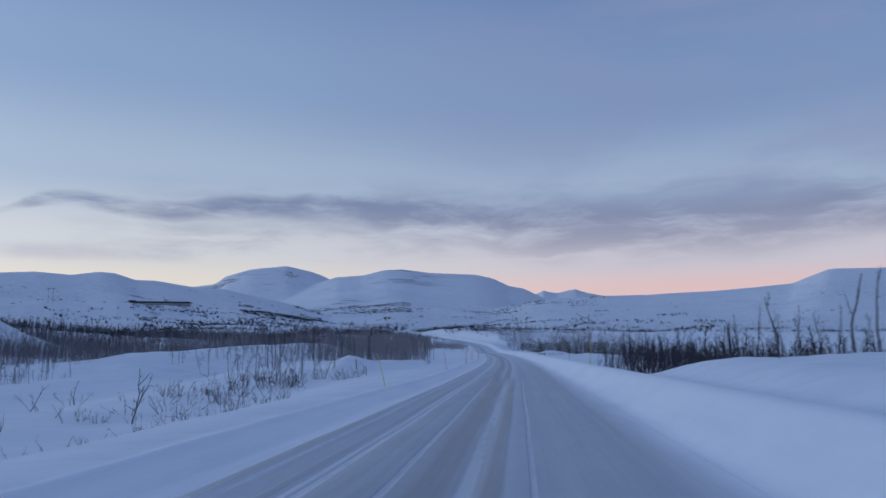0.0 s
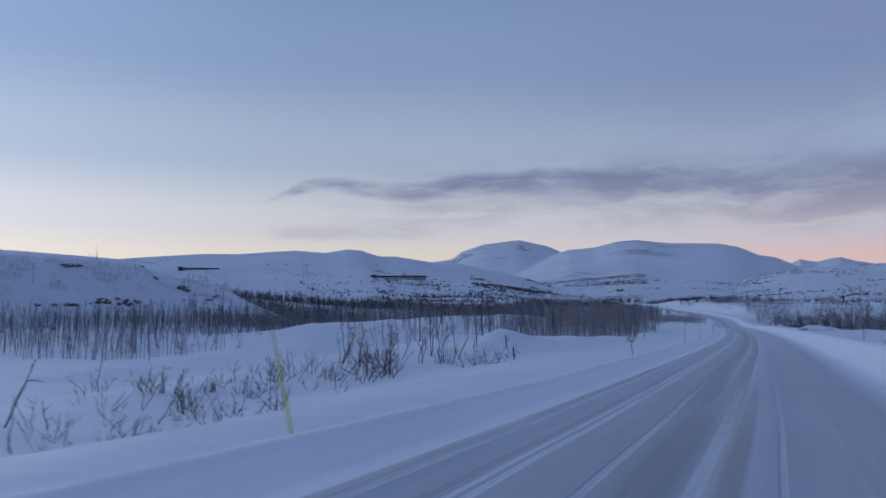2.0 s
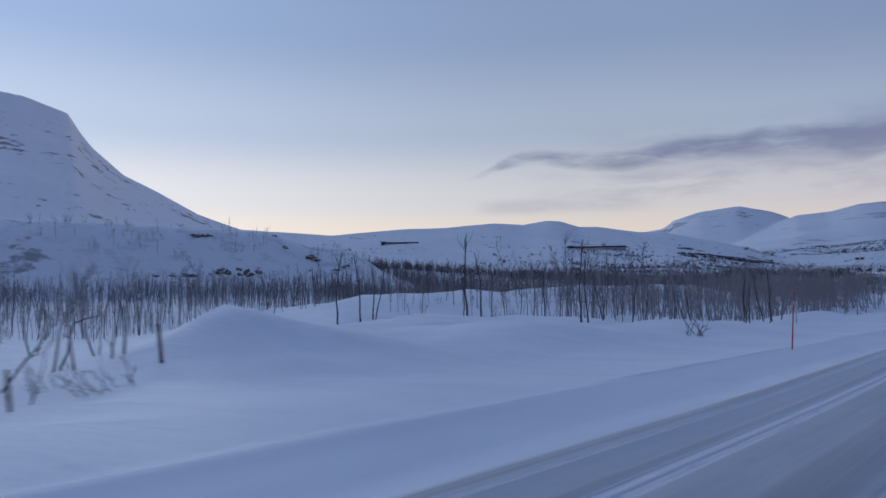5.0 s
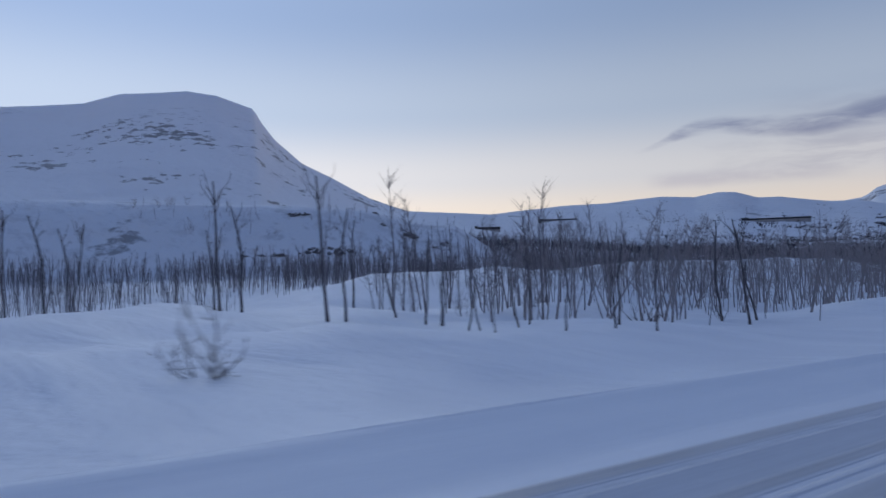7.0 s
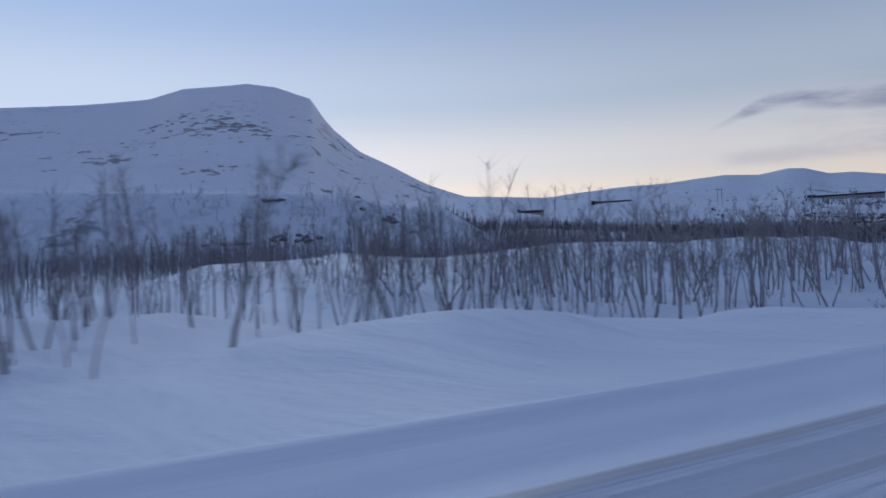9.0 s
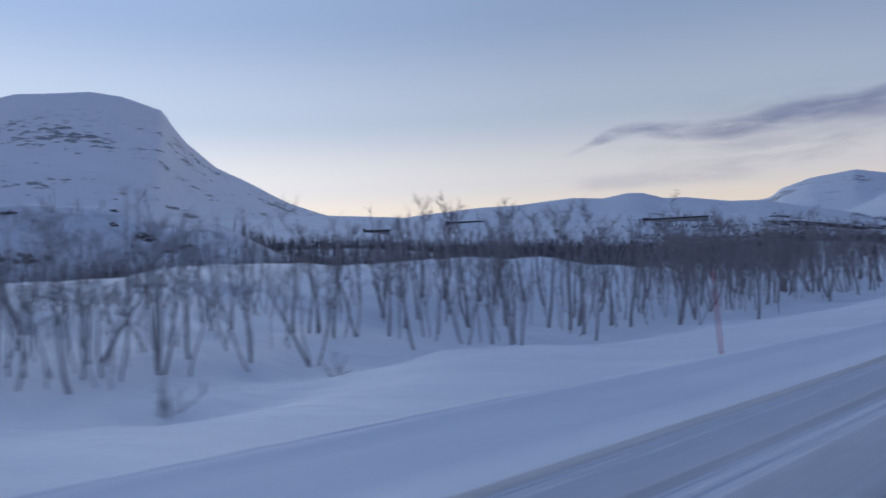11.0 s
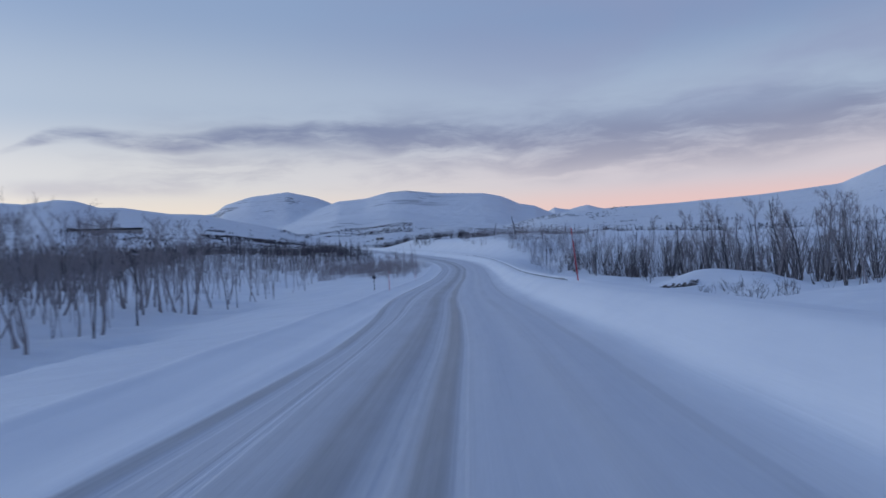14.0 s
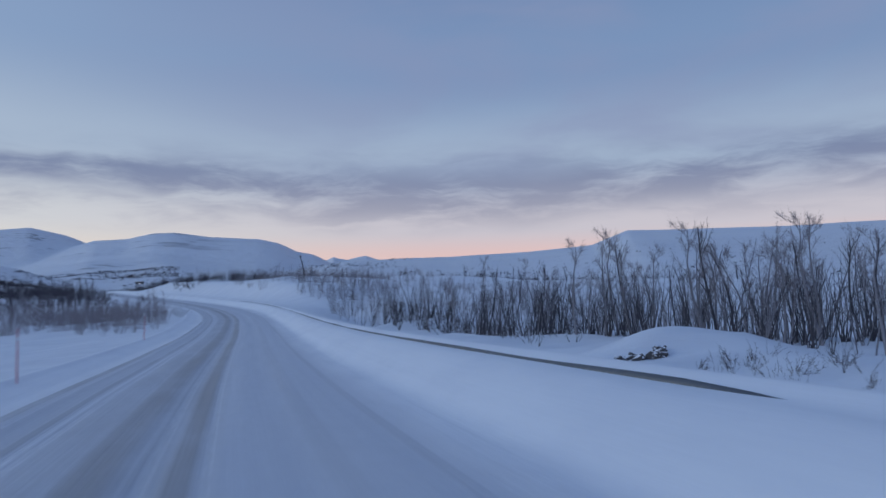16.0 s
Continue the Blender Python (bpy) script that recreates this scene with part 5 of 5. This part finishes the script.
def build_snow_poles():
    root = tagged(new("snow_pole"), "thin red plastic snow pole standing in the snow bank", "snow pole", "snow poles")
    part("shaft", mesh_from("shaft", lathe([(0.026, -0.5), (0.025, 0.0), (0.02, 1.9), (0.015, 2.0), (0.004, 2.02)]), RED), root)
    part("band", mesh_from("band", lathe([(0.0245, 1.55), (0.0245, 1.68), (0.02, 1.69)]), ORANGE_CAP), root, "pale reflective band")
    places = [(-5.45, 28.5, -13, 0.64), (-5.2, 51.1, -8, 0.62), (-5.1, 71.5, 3, 0.72), (-5.3, 90.55, -4, 0.65), (-5.0, 110.0, 2, 0.62), (-5.25, 128.5, -3, 0.65),
              (-4.8, 196.0, 0, 0.6), (-4.9, 216.0, 2, 0.6), (4.0, 40.5, 2, 0.7), (4.6, 63.0, -2, 0.6), (5.2, 162.2, 0, 0.9), (4.35, 182.0, -5, 1.08)]
    for d, y, lean, s in places:
        x = float(line_x(y)) + d
        root.scale = (s, s, s)
        ob = copy_thing(root, pose(x, y, float(ground_height(x, y)), 0, lean, 0))
        if y in (40.5, 28.5):
            tagged(ob, "thin yellow plastic snow pole standing in the snow bank", "snow pole", "snow poles")
            for c in ob.children:
                if c.name.startswith("shaft"):
                    c.data = c.data.copy()
                    c.data.materials.clear()
                    c.data.materials.append(YELLOW)
    for o in (*root.children_recursive, root):
        bpy.data.objects.remove(o)
    st = tagged(new("wooden_stake"), "short dark wooden stake in the snow", "stake", "stakes beside the road")
    part("shaft", mesh_from("shaft", lathe([(0.035, -0.4), (0.033, 0.5), (0.03, 0.7), (0.01, 0.72)], 6), STAKE), st)
    for x, y, s in ((-7.4, 60.3, 1.1), (-6.2, 57.0, 0.9)):
        st.scale = (s, s, s)
        copy_thing(st, pose(x, y, float(ground_height(x, y)), 4, -3, 0))
    for o in (*st.children_recursive, st):
        bpy.data.objects.remove(o)


def build_snow_shed(x, y, length, height, turn, label):
    """A long low gallery over the railway: grey wall under a dark overhanging roof, a taller portal at one end."""
    c, s = math.cos(radians(turn)), math.sin(radians(turn))
    along = [float(ground_height(x + a * c - b * s, y + a * s + b * c)) for a in np.linspace(0, length, 12) for b in (-1, 2)]
    z = max(along) - 0.4
    root = tagged(new("snow_shed"), label, "shed", "snow sheds")
    root.matrix_basis = pose(x, y, z, 0, 0, turn)
    h, deep = height, z - min(along) + 4
    part("front_wall", mesh_from("front_wall", box_geo(0, length, 0.0, 0.4, -deep, h), PLASTERED), root, "grey concrete wall")
    part("back_wall", mesh_from("back_wall", box_geo(0, length, 5.4, 5.8, -deep, h), PLASTERED), root)
    part("roof", mesh_from("roof", join_geo([box_geo(-0.4, length + 0.5, -0.9, 6.2, h, h + 0.5), box_geo(-0.4, length + 0.5, -0.9, -0.6, h - 1.3, h)]), SHED_WALL), root)
    part("snow_cover", mesh_from("snow_cover", box_geo(0.2, length - 0.4, 0.6, 6.0, h + 0.5, h + 0.8), SNOW), root, "snow lying on the roof")
    part("portal", mesh_from("portal", join_geo([box_geo(-0.125 * length, -0.5, -1.2, 6.4, -deep, h + 1.1), box_geo(-0.125 * length - 0.4, -0.2, -1.5, 6.7, h + 1.1, h + 1.5)]), SHED_WALL), root)
    n = int(length / 6)
    for k in range(n + 1):
        a = k * length / n
        part("post", mesh_from("post", box_geo(a - 0.25, a + 0.25, -0.45, -0.02, -deep, h), PLASTERED), root)


def build_pylon(x, y, turn, height):
    z = float(ground_height(x, y))
    root = tagged(new("power_pylon"), "wooden H-frame power line pylon on the hillside", "pylon", "pylons")
    root.matrix_basis = pose(x, y, z, 0, 0, turn)
    for s in (-2.2, 2.2):
        part("pole", mesh_from("pole", [(a + s, b, c) for a, b, c in lathe([(0.22, -0.5), (0.16, height), (0.02, height + 0.05)], 8)[0]] and
                               ([(a + s, b, c) for a, b, c in lathe([(0.22, -0.5), (0.16, height), (0.02, height + 0.05)], 8)[0]],
                                lathe([(0.22, -0.5), (0.16, height), (0.02, height + 0.05)], 8)[1]), STAKE), root)
    part("crossarm", mesh_from("crossarm", box_geo(-5.0, 5.0, -0.15, 0.15, height - 1.2, height - 0.9), STAKE), root)
    for s in (-4.6, 0.0, 4.6):
        v, f = lathe([(0.06, 0.0), (0.12, 0.2), (0.06, 0.35), (0.12, 0.5), (0.05, 0.7)], 6)
        part("insulator", mesh_from("insulator", ([(a + s, b, c + height - 1.9) for a, b, c in v], f), CONCRETE), root)


def build_rock(x, y, sx, sy, sz, seed, label, sink=0.35, turn=None, tilt=0.0):
    bm = bmesh.new()
    bmesh.ops.create_icosphere(bm, subdivisions=3, radius=1.0)
    for v in bm.verts:
        n = noise.fractal(v.co * 1.7 + Vector((seed, 0, 0)), 0.9, 2.0, 4)
        v.co *= 1 + 0.55 * n
        v.co.z = max(v.co.z, -0.7)
    me = bpy.data.meshes.new("rock")
    bm.to_mesh(me)
    bm.free()
    me.materials.append(ROCK)
    ob = tagged(new("rock", me), label, "rock", "rock outcrops")
    ob.matrix_basis = pose(x, y, float(ground_height(x, y)) - sz * sink, 0, tilt, seed * 57 if turn is None else turn) @ Matrix.Diagonal((sx, sy, sz, 1))


def build_rocks():
    rng = np.random.default_rng(4)
    boulder, ledge = "dark bare boulder on a snowy knoll", "flat dark rock ledge showing through snow"
    for x, y, sx, sz, turn, tilt, label in ((-123.6, 155.6, 1.5, 0.9, 60, 4, boulder), (-123.0, 158.0, 0.9, 0.6, 50, 0, boulder), (-124.2, 153.6, 0.7, 0.5, 70, 8, boulder), (-126.0, 155.0, 0.9, 0.35, 60, 12, ledge),
                                            (-126.0, 151.6, 1.2, 0.75, 58, -5, boulder), (-126.6, 149.6, 0.8, 0.6, 64, 6, boulder), (-127.4, 151.2, 0.9, 0.4, 60, 0, boulder), (-127.0, 147.8, 0.4, 0.3, 60, 0, boulder),
                                            (-124.2, 175.8, 2.2, 0.75, 62, 16, ledge), (-116.8, 177.2, 1.3, 0.3, 62, 8, ledge), (-117.0, 179.6, 0.9, 0.35, 62, 6, boulder), (-116.9, 181.2, 0.8, 0.25, 66, 14, boulder),
                                            (-128.5, 143.7, 1.7, 0.4, 64, 4, ledge), (-129.4, 140.2, 0.7, 0.35, 60, 0, boulder), (-130.6, 137.0, 0.9, 0.3, 66, 6, ledge),
                                            (-141.8, 154.6, 1.6, 0.4, 64, 2, ledge), (-141.4, 157.2, 1.5, 0.5, 64, 3, ledge), (-130.1, 172.2, 1.0, 0.4, 60, 10, boulder), (-137.7, 175.0, 0.9, 0.35, 60, 4, boulder),
                                            (-119.0, 170.0, 0.4, 0.3, 60, 0, boulder)):
        build_rock(x, y, sx, sx * 0.7, sz * 1.7, rng.uniform(0, 9), label, 0.45, turn, tilt)
    for k in range(9):
        s = rng.uniform(0.10, 0.34)
        build_rock(26.6 + 0.3 * k + rng.normal(0, 0.12), 202.3 + 0.05 * k + rng.normal(0, 0.15), s * rng.uniform(1.0, 1.6), s, s * rng.uniform(0.8, 1.2), rng.uniform(0, 9), "dark stones showing under a snow hummock", 0.2)


def build_house(x, y, turn):
    z = float(ground_height(x, y))
    root = tagged(new("house"), "small dark wooden house with lit lamps among birches", "house")
    root.matrix_basis = pose(x, y, z, 0, 0, turn)
    part("wall", mesh_from("wall", box_geo(-5, 5, -3.5, 3.5, -1, 3), SHED_WALL), root)
    roof = [(-5.5, -4, 3), (5.5, -4, 3), (5.5, 4, 3), (-5.5, 4, 3), (-5.5, 0, 5.2), (5.5, 0, 5.2)]
    part("roof", mesh_from("roof", (roof, [(0, 1, 5, 4), (2, 3, 4, 5), (0, 4, 3), (1, 2, 5), (0, 3, 2, 1)]), SNOW), root)
    part("window", mesh_from("window", box_geo(-0.5, 0.5, -3.6, -3.5, 1.1, 2.0), LAMP), root, "lit window")


def build_guardrail():
    """Steel W-beam along the bend, buried in ploughed snow to its upper edge."""
    root = tagged(new("guardrail"), "galvanised steel guardrail buried in ploughed snow", "guardrail")
    prof = [(0.0, -0.31), (0.05, -0.26), (0.05, -0.20), (0.0, -0.155), (0.05, -0.11), (0.05, -0.05), (0.0, 0.0), (-0.012, 0.0), (-0.012, -0.31)]
    vs, fs = [], []
    ys = np.arange(182.0, 285.0, 1.0)
    dip = 0.05 * value_noise(ys / 3.5, ys * 0, 5) - 0.1 * sstep(184.8, 182.8, ys)
    for y, k in zip(ys, dip):
        for a, b in prof:
            vs.append((float(line_x(y)) + 4.2 - a, float(y), float(road_z(y)) + 0.705 + k + b))
    n = len(prof)
    for i in range(len(ys) - 1):
        for j in range(n):
            a, b = i * n + j, i * n + (j + 1) % n
            fs.append((a, b, b + n, a + n))
    part("beam", mesh_from("beam", (vs, fs), STEEL), root)
    post = mesh_from("post", box_geo(-0.05, 0.05, -0.06, 0.06, -0.9, 0.64), STEEL)
    for y in np.arange(185.0, 285.0, 4.0):
        p = part("post", post, root)
        p.matrix_basis = pose(float(line_x(y)) + 4.28, float(y), float(road_z(y)))


def build_marker_post(x, y):
    root = tagged(new("marker_post"), "small roadside marker sign on a thin post", "sign")
    root.matrix_basis = pose(x, y, float(ground_height(x, y)), 0, 0, 4)
    part("post", mesh_from("post", lathe([(0.022, -0.4), (0.022, 0.98), (0.01, 1.0)], 8), STEEL), root)
    part("plate", mesh_from("plate", box_geo(-0.11, 0.11, -0.04, -0.024, 0.78, 0.97), SIGN), root, "dark plate")


build_guardrail()
build_marker_post(6.9, 198.5)
build_pylon(-437.0, 782.0, 10, 17)
build_pylon(-850.0, 630.0, 20, 17)
build_snow_shed(-660.0, 832.0, 48, 0.9, 42, "long low dark railway snow shed half drifted over")
build_snow_poles()
build_snow_shed(-393.0, 899.0, 66, 2.2, 25, "long dark railway snow shed on a hillside")
build_snow_shed(-433.0, 490.0, 19, 1.8, 47, "short dark railway snow shed with a pale portal")
build_house(-88.0, 1100.0, 5)
build_rocks()
build_near_trees()
build_shrubs()
build_dead_saplings()
build_thickets()
